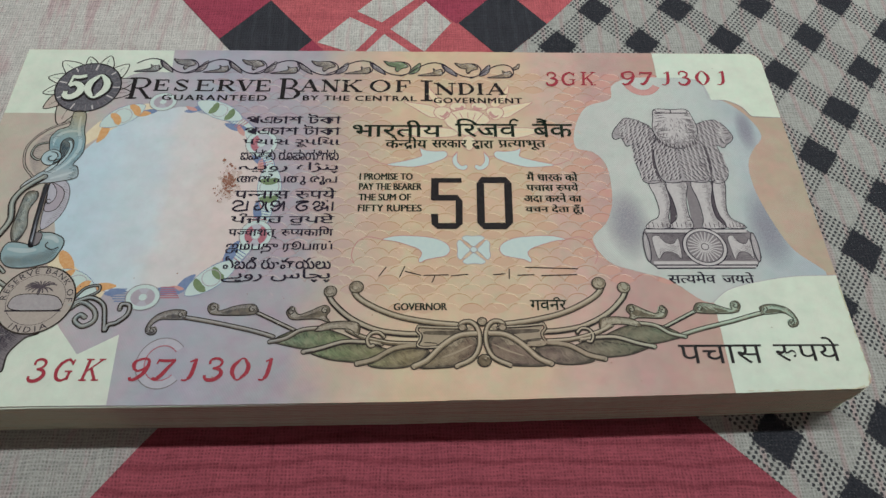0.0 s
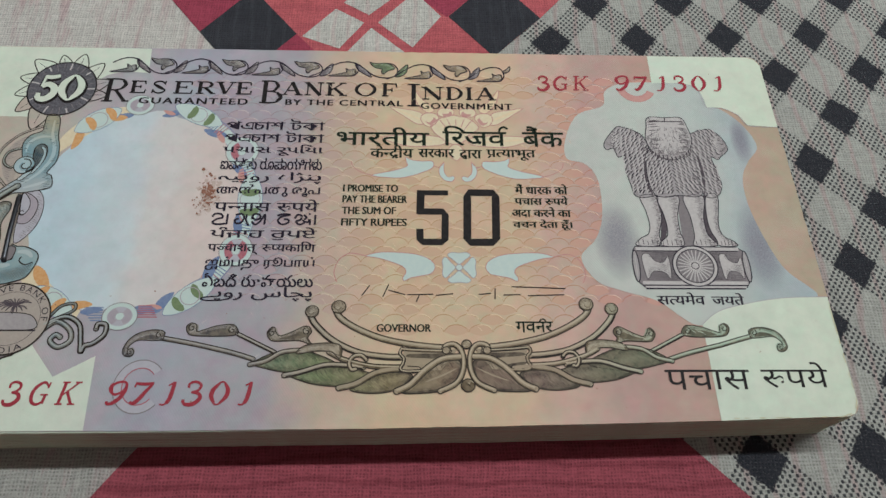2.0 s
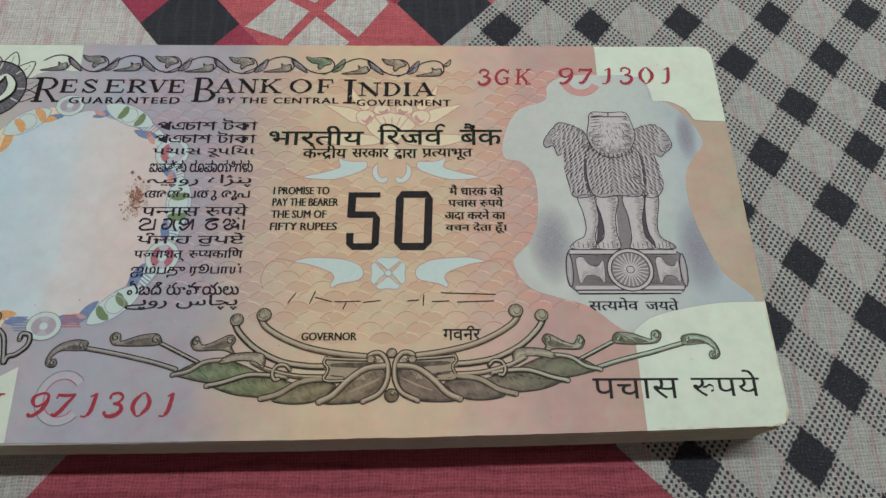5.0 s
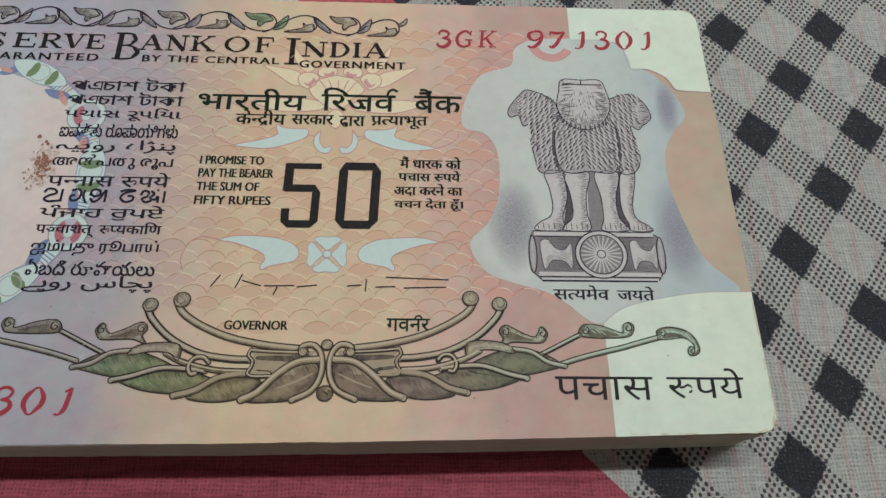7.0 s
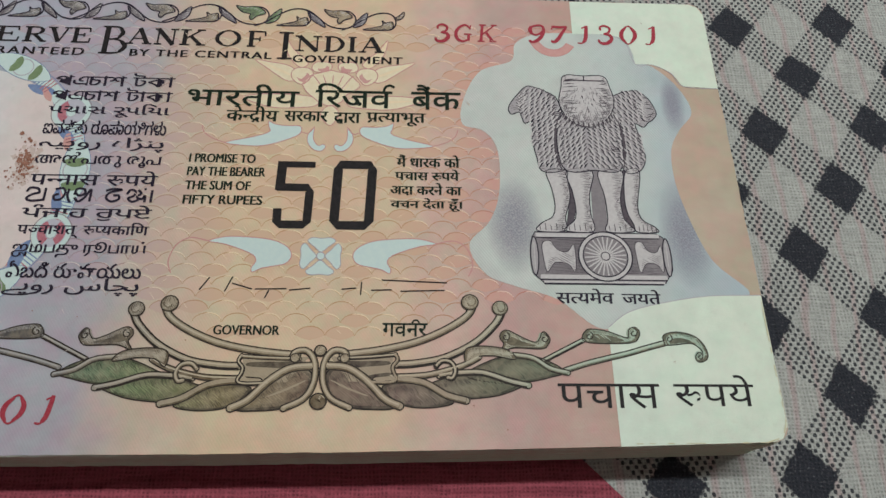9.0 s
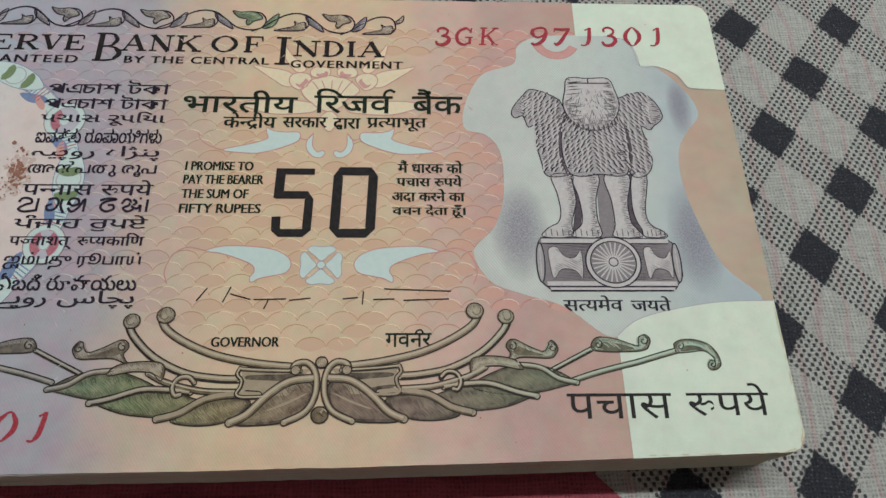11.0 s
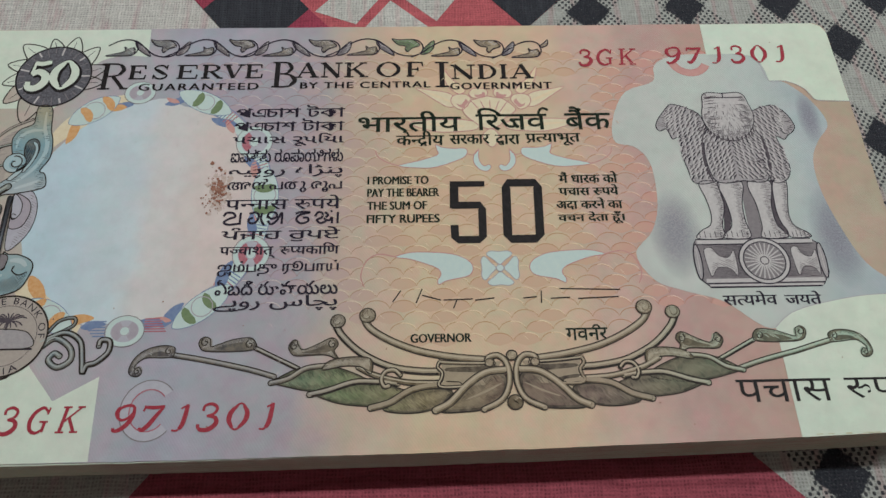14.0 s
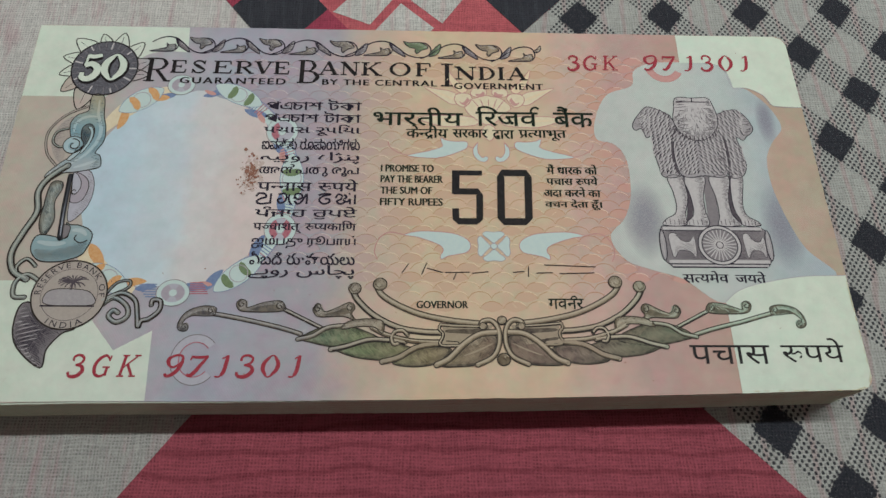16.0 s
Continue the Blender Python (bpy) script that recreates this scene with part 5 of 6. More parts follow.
p.fill([(52.2, 5), (52.0, 0), (51.9, -5.2), (54.0, -5.2), (54.0, 0), (53.6, 5)], STONE_MID, 3.4)
p.fill([(48.6, 3.5), (48.6, -1), (47.9, -5.0), (48.8, -5.0), (49.8, -1), (49.4, 2)], STONE_DARK, 3.6)
p.fill([(56.4, 5), (56.2, -2.6), (57.9, -4.8), (57.4, -1), (57.8, 5)], STONE_DARK, 3.6)
for shape in legs:
    curve = spline(shape, 4, True)
    p.blob(curve, STONE_LIGHT, 4.2, 0.17, VIOLET)
    p.hatch(curve, STONE_MID, 5.4, 0.26, 4, 0.60, 1.0, 0.15)
    p.hatch(curve, STONE_DARK, 5.6, 0.30, 8, 0.84, 1.0, 0.13)
    low = [q for q in shape if q[1] < -4.6]
    for k in range(5):
        x = low[0][0] + (low[1][0] - low[0][0]) * (k + 0.5) / 5
        p.line([(x, -4.2 + 0.3 * (k % 2)), (x + 0.06, -5.0)], 0.2, STONE_DARK, 5.8, taper=0.4)
for shape, layer, skip in ((side_l, 5.2, lambda x, y: x < 42.5 and y > 12.2), (side_r, 5.2, lambda x, y: x > 61.6 and y > 12.6), (body, 7.0, lambda x, y: False)):
    curve = spline(shape, 5, True)
    p.blob(curve, STONE, layer - 1.2, 0.18, VIOLET)
    locks(p, shape, layer, skip)
    p.hatch(curve, STONE_DARK, layer + 0.3, 0.34, -10, 0.86, 1.0, 0.20)
    p.hatch(curve, STONE_MID, layer + 0.2, 0.34, 10, 0.0, 0.12, 0.18)
for edge in ([(48.4, 15.0), (47.5, 11.2), (47.4, 7.6), (48.0, 5.0)], [(56.8, 15.2), (57.6, 11.8), (57.8, 8.3), (57.3, 5.2)]):
    p.line(spline(edge, 6), 0.45, STONE_DARK, 5.75, taper=0.7)
for at, flip in (((43.0, 16.6), 1), ((61.2, 16.2), -1)):
    patch = [(at[0] + 1.5 * math.cos(a) * flip, at[1] + 1.9 * math.sin(a)) for a in [2 * math.pi * k / 18 for k in range(18)]]
    p.hatch([Vector(q) for q in patch], STONE_DARK, 5.7, 0.42, -35 * flip, 0.0, 0.45, 0.15)
    p.hatch([Vector(q) for q in patch], STONE_LIGHT, 5.9, 0.40, 40 * flip, 0.2, 0.8, 0.2)
curve = spline(head_c, 5, True)
p.blob(curve, STONE_LIGHT, 9.0, 0.17, VIOLET)
p.hatch(curve, STONE_MID, 10.2, 0.26, 74, 0.0, 0.22, 0.15)
p.hatch(curve, STONE_MID, 10.2, 0.26, -74, 0.78, 1.0, 0.15)
p.hatch(curve, STONE_DARK, 10.4, 0.28, 6, 0.0, 0.18, 0.18)
p.hatch(curve, STONE_DARK, 10.4, 0.28, -6, 0.78, 1.0, 0.18)
for k in range(120):
    a, r = dice.random() * 6.2832, dice.random() ** 0.5
    x, y = CX + 3.2 * r * math.cos(a), 17.6 + 2.3 * r * math.sin(a)
    p.line([(x, y), (x + (x - CX) * 0.12, y - 0.50)], 0.17, (STONE_MID, STONE_DARK, STONE_LIGHT)[k % 3], 10.5 + 0.004 * k, taper=0.5)
p.line([(49.5, 21.0), (55.9, 21.0)], 0.22, STONE_DARK, 10.6)
p.line([(49.6, 21.5), (55.6, 21.5)], 0.6, STONE_LIGHT, 10.4)
p.line([(52.6, 22.0), (52.6, 21.0)], 0.18, VIOLET, 10.8)
for k in range(13):
    # the ragged fringe over the breast
    a = radians(200 + 140 * k / 12)
    x, y = CX + 3.9 * math.cos(a), 15.4 + 2.7 * math.sin(a)
    p.line([(x, y + 0.5), (x + 0.1, y), (x + 0.25 * math.cos(a), y - 0.55)], 0.34, STONE_DARK, 10.9, taper=0.7)
    p.line([(x + 0.3, y + 0.6), (x + 0.34, y - 0.1)], 0.26, STONE_LIGHT, 11.0, taper=0.6)
p.done("emblem_figure", top_note, "plain grey carved figure standing on a plinth")
p = Print()
p.blob([(43.4, -5.3), (51.7, -5.3), (60.9, -5.4), (62.0, -6.2), (62.6, -8.9), (62.5, -11.0), (61.3, -12.9), (55.2, -13.2), (44.3, -13.0), (43.3, -12.0), (42.7, -10.5), (42.7, -7.9), (43.0, -6.1)], STONE_MID, 5, 0.18, VIOLET)
ground = [(44.0, -6.2), (61.2, -6.2), (61.8, -9.0), (61.4, -11.6), (44.2, -11.8), (43.7, -9.0)]
p.hatch([Vector(q) for q in ground], STONE_DARK, 5.6, 0.22, 3, 0.0, 1.0, 0.14)
for y, x0, x1 in ((-5.75, 43.5, 61.2), (-12.1, 43.9, 61.6)):
    p.line([(x0, y), (x1, y)], 0.62, STONE_LIGHT, 6.2)
    p.line([(x0, y - 0.40), (x1, y - 0.40)], 0.18, VIOLET, 6.4)
p.line([(44.3, -12.85), (61.2, -12.85)], 0.30, STONE_LIGHT, 6.2)
p.line([(44.3, -13.15), (61.0, -13.1)], 0.24, VIOLET, 6.6)
for x, w in ((46.7, 2.3), (59.5, 1.9)):
    # plain worn relief blocks beside the wheel
    relief = spline([(x - w, -7.0), (x - w * 0.5, -6.7), (x - w * 0.1, -8.0), (x + w * 0.5, -8.3), (x + w * 0.9, -7.2), (x + w, -8.6), (x + w * 0.9, -11.3), (x + w * 0.5, -10.2), (x - w * 0.3, -10.0), (x - w * 0.8, -11.4), (x - w, -9.0)], 4, True)
    p.blob(relief, STONE_LIGHT, 6.4, 0.14, STONE_DARK)
    p.hatch(relief, STONE_MID, 7.6, 0.30, -30, 0.5, 1.0, 0.13)
p.disc(53.2, -8.95, 3.8, 3.75, STONE_LIGHT, 8, 0.22, VIOLET)
p.disc(53.2, -8.95, 3.15, 3.1, STONE_MID, 9.2, 0.18, VIOLET)
for k in range(24):
    a = radians(15 * k + 4)
    p.line([(53.2 + 0.7 * math.cos(a), -8.95 + 0.7 * math.sin(a)), (53.2 + 2.95 * math.cos(a), -8.95 + 2.95 * math.sin(a))], 0.30, STONE_LIGHT, 10.4, taper=0.3)
p.disc(53.2, -8.95, 0.62, 0.62, STONE_LIGHT, 11, 0.18, STONE_DARK)
for x, w in ((43.2, 0.55), (62.0, 0.55)):
    p.disc(x, -9.0, w, 2.9, STONE, 7.0, 0.2, VIOLET)
    p.line([(x, -6.9), (x, -11.1)], 0.2, STONE_LIGHT, 8.4, taper=0.5)
p.done("emblem_plinth", top_note, "carved plinth with a spoked wheel")

# garland along the lower edge, mirrored about its knot
GX = 14.35


def garland(side):
    # the far half is printed a little narrower and higher
    s, lift = (0.967, 0.6) if side > 0 else (-1.0, 0.0)
    m = lambda pts: [(GX + s * q[0], q[1] + lift * min(max(q[0] / 18, 0), 1)) for q in pts]
    o = lambda pts: [(GX + s * q[0], q[1] + lift * max(0.0, q[0] - 42) * 0.15) for q in pts]
    # thin outer stems
    p = Print()
    p.tube(o(spline([(47.4, -21.9), (42.6, -22.8), (36.6, -24.2), (33.0, -25.3)], 6)), 0.85, STEM, 5)
    p.tube(o(spline([(35.8, -21.2), (32.6, -22.8), (29.8, -24.2)], 6)), 0.75, STEM, 5)
    p.blob(o(spline([(47.1, -21.6), (47.05, -21.0), (47.85, -20.6), (49.45, -20.6), (51.45, -21.3), (52.65, -22.6), (53.05, -24.1), (52.55, -24.8), (51.65, -24.9), (51.25, -24.3), (51.75, -23.6), (52.25, -23.8),
                     (52.15, -23.2), (50.95, -22.3), (48.65, -22.3), (47.3, -22.2)], 4, True)), STEM, 6.5, 0.16)
    p.fill(o(spline([(51.4, -22.4), (50.2, -21.6), (48.6, -21.4), (47.9, -22.1), (50.0, -22.1)], 4, True)), STEM_SHADE, 7.4)
    p.line(o(coil(47.9, -21.4, 0.12, 0.5, 60, 420, 16)), 0.15, RIM, 8.0)
    p.line(o(coil(51.9, -24.2, 0.1, 0.45, 60, 420, 16)), 0.15, RIM, 8.0)
    p.done("garland_stem", top_note, "thin engraved curling stem")
    # two small hooked leaves
    for shape, shade, curls in (
            ([(42.25, -20.2), (42.45, -19.6), (43.25, -19.4), (43.85, -20.0), (43.65, -20.9), (42.65, -21.5), (38.55, -21.6), (36.25, -21.4), (35.75, -20.8), (36.35, -19.8), (37.35, -19.6), (39.35, -19.9), (41.05, -20.5), (42.15, -20.8)],
             [(41.6, -21.2), (39.6, -20.5), (37.4, -20.3), (36.9, -21.1), (38.6, -21.4)], ((36.75, -20.6), (43.0, -20.2))),
            ([(29.95, -20.8), (30.15, -20.2), (30.65, -20.1), (31.25, -20.9), (31.05, -21.7), (30.05, -22.4), (26.25, -22.3), (24.25, -23.0), (24.85, -21.8), (24.35, -20.9), (24.65, -20.1), (25.55, -19.9), (27.55, -20.9), (29.25, -21.5)],
             [(29.4, -22.0), (27.4, -21.4), (26.0, -20.8), (25.2, -21.6), (26.4, -22.0)], ((25.15, -20.8), (30.5, -21.0)))):
        p = Print()
        p.blob(o(spline(shape, 5, True)), STEM, 5.6, 0.17)
        p.fill(o(spline(shade, 4, True)), STEM_SHADE, 6.4)
        for cx, cy in curls:
            p.line(o(coil(cx, cy, 0.14, 0.62, 60, 430, 18)), 0.16, RIM, 7.2)
        p.done("garland_leaf", top_note, "small hooked engraved leaf")
    # leaves of the swag
    p = Print()
    p.blob(m(spline([(33.0, -26.0), (30.0, -24.3), (26.5, -23.8), (23.0, -24.6), (19.5, -26.6), (23.5, -27.6), (27.5, -27.5), (31.0, -26.8)], 5, True)), LEAF, 5, 0.18)
    p.done("garland_leaf", top_note, "engraved green and brown leaf")
    p = Print()
    p.blob(m(spline([(27.5, -27.6), (24.0, -26.6), (20.0, -26.2), (16.0, -27.2), (14.0, -28.2), (18.0, -29.6), (22.0, -29.5), (25.0, -28.9)], 5, True)), LEAF, 6.4, 0.18)
    p.done("garland_leaf", top_note, "engraved green and brown leaf")
    p = Print()
    p.blob(m(spline([(18.0, -30.0), (15.0, -28.0), (11.5, -27.4), (8.5, -27.8), (9.5, -29.4), (12.0, -30.5), (15.5, -30.7)], 5, True)), LEAF, 7.8, 0.18)
    p.done("garland_leaf", top_note, "engraved green and brown leaf")
    p = Print()
    p.blob(m(spline([(10.3, -30.4), (7.2, -27.2), (4.0, -25.4), (1.6, -25.3), (0.8, -26.6), (1.4, -28.6), (3.6, -30.2), (7.0, -30.7)], 5, True)), LEAF, 9.0, 0.2)
    p.done("garland_leaf", top_note, "engraved green and brown leaf")
    p = Print()
    p.line(m(spline([(1.6, -26.8), (4.0, -28.0), (6.6, -29.0)], 5)), 0.28, STEM, 10.4, taper=0.7)
    p.done("garland_leaf", top_note, "engraved green and brown leaf")
    # stems that cross the leaves
    p = Print()
    p.tube(m(spline([(33.4, -26.2), (31.0, -25.6), (28.6, -24.2), (25.0, -23.8)], 6)), 0.85, STEM, 7.2)
    p.tube(m(spline([(28.0, -27.9), (25.6, -27.4), (22.0, -26.3), (19.0, -26.3), (16.0, -26.6)], 6)), 0.95, STEM, 8.0)
    p.tube(m(spline([(19.6, -29.9), (17.0, -29.2), (14.0, -27.5), (10.5, -26.9), (7.6, -27.0)], 6)), 1.05, STEM, 9.4)
    p.tube(m(spline([(10.8, -30.4), (8.8, -29.4), (6.4, -27.0), (3.8, -25.3), (0.8, -24.9)], 6)), 1.15, STEM, 10.6)
    p.done("garland_stem", top_note, "engraved stem crossing the leaves")
    # upper leaf, curl and ribbon
    p = Print()
    p.blob(m(spline([(26.4, -24.5), (25.4, -23.2), (22.6, -22.7), (20.0, -22.9), (19.4, -24.0), (19.8, -25.2), (21.0, -24.2), (23.4, -24.0)], 5, True)), STEM, 9, 0.18)
    p.tube(m(spline([(21.4, -24.2), (19.0, -25.4), (15.0, -26.4), (12.0, -26.6), (9.5, -26.6)], 6)), 0.9, STEM, 8.6)
    p.tube(m(spline([(15.6, -25.4), (16.4, -24.7), (17.6, -24.9), (18.2, -26.0), (17.8, -27.0), (17.2, -26.9)], 6)), 0.75, STEM, 10.0)
    p.fill(m([(1.4, -23.7), (9.9, -23.8), (9.7, -25.4), (10.1, -27.1), (4.0, -27.1)]), STEM, 9.0)
    p.fill(m(spline([(2.2, -24.3), (5.0, -24.4), (8.9, -24.5), (9.2, -25.0), (6.0, -25.2), (3.4, -25.3)], 4, True)), LEAF_SHADE, 9.3)
    p.fill(m(spline([(5.6, -26.7), (7.4, -26.2), (9.6, -26.1), (9.6, -26.9), (7.4, -27.0)], 4, True)), LEAF_SHADE, 9.3)
    p.tube(m(spline([(10.0, -23.7), (7.0, -23.9), (2.6, -24.0)], 5)), 0.6, STEM, 10.6, 0.14)
    p.tube(m(spline([(10.1, -23.6), (10.4, -24.4), (9.8, -25.2), (9.9, -26.0), (10.3, -26.9), (9.4, -27.3), (6.4, -27.2)], 6)), 0.6, STEM, 10.8, 0.14)
    p.done("garland_ribbon", top_note, "engraved ribbon and curl")
    # the two sweeping rods
    p = Print()
    p.tube(m(spline([(20.8, -17.0), (19.8, -18.6), (17.0, -20.4), (13.0, -22.0), (8.0, -23.0), (3.0, -23.5)], 7)), 1.10, STEM, 8.0)
    p.tube(m(spline([(24.8, -17.8), (23.8, -19.6), (21.0, -22.2), (17.0, -24.2), (13.0, -24.9), (10.3, -25.0)], 7)), 1.10, STEM, 8.0)
    p.disc(GX + s * 20.3, -16.6 + lift, 1.15, 1.1, STEM, 10.2)
    p.disc(GX + s * 24.5, -17.4 + lift, 1.05, 1.0, STEM, 10.2)
    p.line(m(coil(20.3, -16.6, 0.3, 0.95, 200, 420, 16)), 0.16, STEM_SHADE, 12)
    p.line(m(coil(24.5, -17.4, 0.3, 0.85, 200, 420, 16)), 0.16, STEM_SHADE, 12)
    p.done("garland_rod", top_note, "engraved rod with a ball end")
    # the knot
    p = Print()
    p.tube(m(spline([(3.6, -23.9), (3.2, -23.1), (1.9, -22.9), (0.9, -23.8), (0.5, -25.4), (0.7, -27.4), (1.8, -29.2), (4.2, -30.4)], 7)), 0.95, STEM, 12.0)
    p.disc(GX + side * 3.2, -23.9, 0.6, 0.6, STEM, 13.6)
    p.done("garland_knot", top_note, "engraved looped knot")


garland(1)
garland(-1)
p = Print()
p.disc(GX, -22.9, 0.75, 0.72, STEM, 14, 0.2)
p.disc(GX + 0.1, -29.5, 1.05, 1.0, STEM, 14, 0.2)
p.done("garland_knot", top_note, "two small engraved balls")

# vine along the upper edge
def vine_spray(p, x, y, size, leaf_mat, first, last):
    """One turn of the vine: a crest with a leaf hanging in its loop, a bract on the falling stem, a leaf in the trough and a bract on the rising stem."""
    m = lambda pts: [Vector((x + size * u, y + v)) for u, v in pts]
    rise = [(-6.9, -3.5), (-5.1, -2.6), (-3.2, -1.1), (-1.5, -0.1), (0.2, 0.2), (1.5, -0.3), (2.0, -1.6), (1.8, -2.6), (1.0, -3.2)]
    p.line(m(spline(rise[2 if first else 0:], 6)), 0.24, VIOLET, 5)
    shapes = [([(-3.4, -3.3), (-1.6, -2.8), (-0.2, -2.3), (-0.3, -1.4), (0.3, -1.8), (1.4, -1.6), (1.6, -2.7), (1.0, -3.25), (-1.1, -3.35)], STEM)]
    if last:
        shapes.append(([(1.8, -0.9), (2.6, -0.2), (3.3, 0.5), (3.2, -0.6), (2.3, -1.2)], STEM))
    else:
        p.line(m(spline([(0.2, 0.2), (1.7, -0.2), (3.2, -1.5), (4.7, -2.9), (6.1, -3.5), (7.6, -3.6), (8.8, -3.1), (9.3, -2.0), (9.1, -1.0), (8.3, -0.2), (7.2, 0.0)], 6)), 0.24, VIOLET, 5)
        shapes += [([(1.5, -0.4), (2.1, -1.9), (4.4, -3.5), (3.9, -2.3), (2.9, -1.3)], STONE_MID),
                   ([(4.1, 0.15), (5.3, -0.1), (7.3, 0.0), (8.4, -0.7), (8.7, -1.4), (7.5, -1.9), (6.7, -2.7), (6.3, -2.1), (6.4, -1.5), (5.1, -1.1)], leaf_mat),
                   ([(9.0, -3.3), (9.4, -2.1), (11.1, -0.3), (11.0, -2.0), (10.2, -3.0)], leaf_mat if leaf_mat is OLIVE else STONE_MID)]
    for shape, mat in shapes:
        curve = m(spline(shape, 5, True))
        p.blob(curve, mat, 4, 0.2, VIOLET)
        p.hatch(curve, STONE_DARK, 4.85, 0.24, 24, 0.0, 0.5, 0.12)
        p.hatch(curve, STONE_LIGHT, 4.9, 0.4, 30, 0.62, 0.92, 0.13)


p = Print()
crests = [(-48.2, 34.4), (-34.8, 34.3), (-21.4, 34.1), (-7.0, 34.15), (7.3, 33.75), (21.0, 33.3)]
for k, (x, y) in enumerate(crests):
    vine_spray(p, x, y, (crests[k + 1][0] - x) / 13.9 if k < 5 else 0.97, OLIVE if k == 3 else STEM, k == 0, k == 5)
p.done("vine_border", top_note, "engraved leafy vine border")

# round value badge with leaves
p = Print()
for a, size in ((68, 3.2), (96, 2.6), (128, 3.8), (158, 3.0), (186, 2.8), (212, 3.4), (244, 4.4), (38, 3.4), (8, 3.2), (-14, 3.0)):
    cx, cy = -59.3 + 5.6 * math.cos(radians(a)), 26.9 + 5.6 * math.sin(radians(a))
    p.blob(turned(spline([(-0.2, -0.42), (0.35, -0.42), (1.0, 0.02), (0.4, 0.38), (-0.2, 0.42)], 4, True), cx, cy, a + 12, size), CREAM if 20 < a < 200 else FACE, 2, 0.24)
    p.line(turned([(0.0, 0.0), (0.7, 0.02)], cx, cy, a + 12, size), 0.1, VIOLET, 3.2)
p.disc(-59.3, 26.9, 6.15, 6.2, BADGE, 4, 0.3, DARK)
for k in range(26):
    a = radians(360 * k / 26)
    p.line([(-59.3 + 5.95 * math.cos(a), 26.9 + 5.95 * math.sin(a)), (-59.3 + (4.4 + 0.5 * (k % 2)) * math.cos(a), 26.9 + (4.4 + 0.5 * (k % 2)) * math.sin(a))], 0.30 if k % 3 else 0.75, STONE_MID if k % 3 else STONE_LIGHT, 5.4, taper=0.6)
for mat, layer, dx, dy, swell in ((DARK, 6.2, 0.12, -0.22, 0.75), (CREAM, 7.4, 0.0, 0.0, 0.0)):
    five = [([(0.22, 0.93), (0.55, 0.90), (0.96, 0.96)], 0.9 + swell, 0.25, False), ([(0.26, 0.96), (0.20, 0.54)], 0.5 + swell, 0, False),
            ([(0.20, 0.52), (0.50, 0.62), (0.84, 0.48), (0.86, 0.24), (0.58, 0.05), (0.26, 0.05), (0.08, 0.18)], 1.38 + swell, 0.4, False), ([(0.02, 0.20), (0.26, 0.20)], 0.85 + swell, 0, False)]
    nought = [([(0.5, 0.98), (0.14, 0.76), (0.08, 0.5), (0.14, 0.24), (0.5, 0.02), (0.86, 0.24), (0.92, 0.5), (0.86, 0.76)], 0.5 + swell, 0, True),
              ([(0.40, 0.94), (0.14, 0.66), (0.14, 0.34), (0.40, 0.06)], 1.36 + swell, 0.55, False), ([(0.60, 0.94), (0.86, 0.66), (0.86, 0.34), (0.60, 0.06)], 1.36 + swell, 0.55, False)]
    p.strokes(five, -63.9 + dx, 24.2 + dy, -60.0 + dx, 30.1 + dy, mat, layer, 0.08)
    p.strokes(nought, -60.0 + dx, 24.2 + dy, -55.2 + dx, 30.1 + dy, mat, layer, 0.08)
p.done("value_badge", top_note, "dark round badge with white numeral 50 and leaves")

# scrolls down the side
p = Print()
scroll_body = spline([(-60.3, 20.8), (-58.2, 20.4), (-57.5, 16.2), (-56.8, 13.9), (-56.6, 10.9), (-57.7, 8.4), (-56.9, 7.9), (-56.4, 6.7), (-56.4, 5.5), (-57.8, 4.9), (-60.7, 4.3), (-62.5, 4.1), (-64.6, 2.6),
                      (-65.6, 3.6), (-63.6, 6.0), (-61.9, 7.5), (-61.6, 8.6), (-62.6, 11.4), (-63.1, 13.2), (-63.2, 14.7), (-62.3, 16.3), (-60.6, 17.2), (-60.5, 18.8)], 5, True)
p.blob(scroll_body, SCROLL, 5.0, 0.2)
p.hatch(scroll_body, BLUE_SHADE, 5.3, 0.34, 8, 0.82, 1.0, 0.13)
p.hatch(scroll_body, BLUE_SHADE, 5.3, 0.34, -12, 0.0, 0.14, 0.13)
p.line(spline([(-58.9, 19.6), (-58.6, 16.6), (-57.6, 13.6), (-57.7, 11.0), (-59.2, 8.2), (-61.6, 6.0)], 6), 0.7, SCROLL_LIGHT, 5.7, 0.7)
p.line(spline([(-58.4, 16.0), (-60.6, 15.9), (-62.2, 14.6), (-62.3, 12.6)], 6), 0.6, SCROLL_LIGHT, 5.7, 0.7)
p.line(spline([(-57.2, 6.7), (-58.8, 6.0), (-61.0, 5.2)], 6), 0.6, SCROLL_LIGHT, 5.7, 0.7)
slot_shape = spline([(-60.9, 12.2), (-60.8, 13.7), (-59.8, 14.4), (-58.8, 13.6), (-58.6, 11.8), (-59.2, 9.9), (-60.3, 8.1), (-60.4, 10.1)], 5, True)
p.blob(slot_shape, BLUE_SHADE, 6.2, 0.2)
p.hatch(slot_shape, VIOLET, 6.5, 0.3, 80, 0.0, 0.6, 0.13)
p.tube(spline([(-60.2, 8.4), (-59.3, 10.2), (-58.95, 12.0), (-59.2, 13.2), (-59.6, 13.6)], 6), 0.62, SCROLL_LIGHT, 6.9, 0.12)
p.blob(arc(-61.9, 9.9, 1.75, 1.75, 0, 352, 40), SCROLL_LIGHT, 6.8, 0.18)
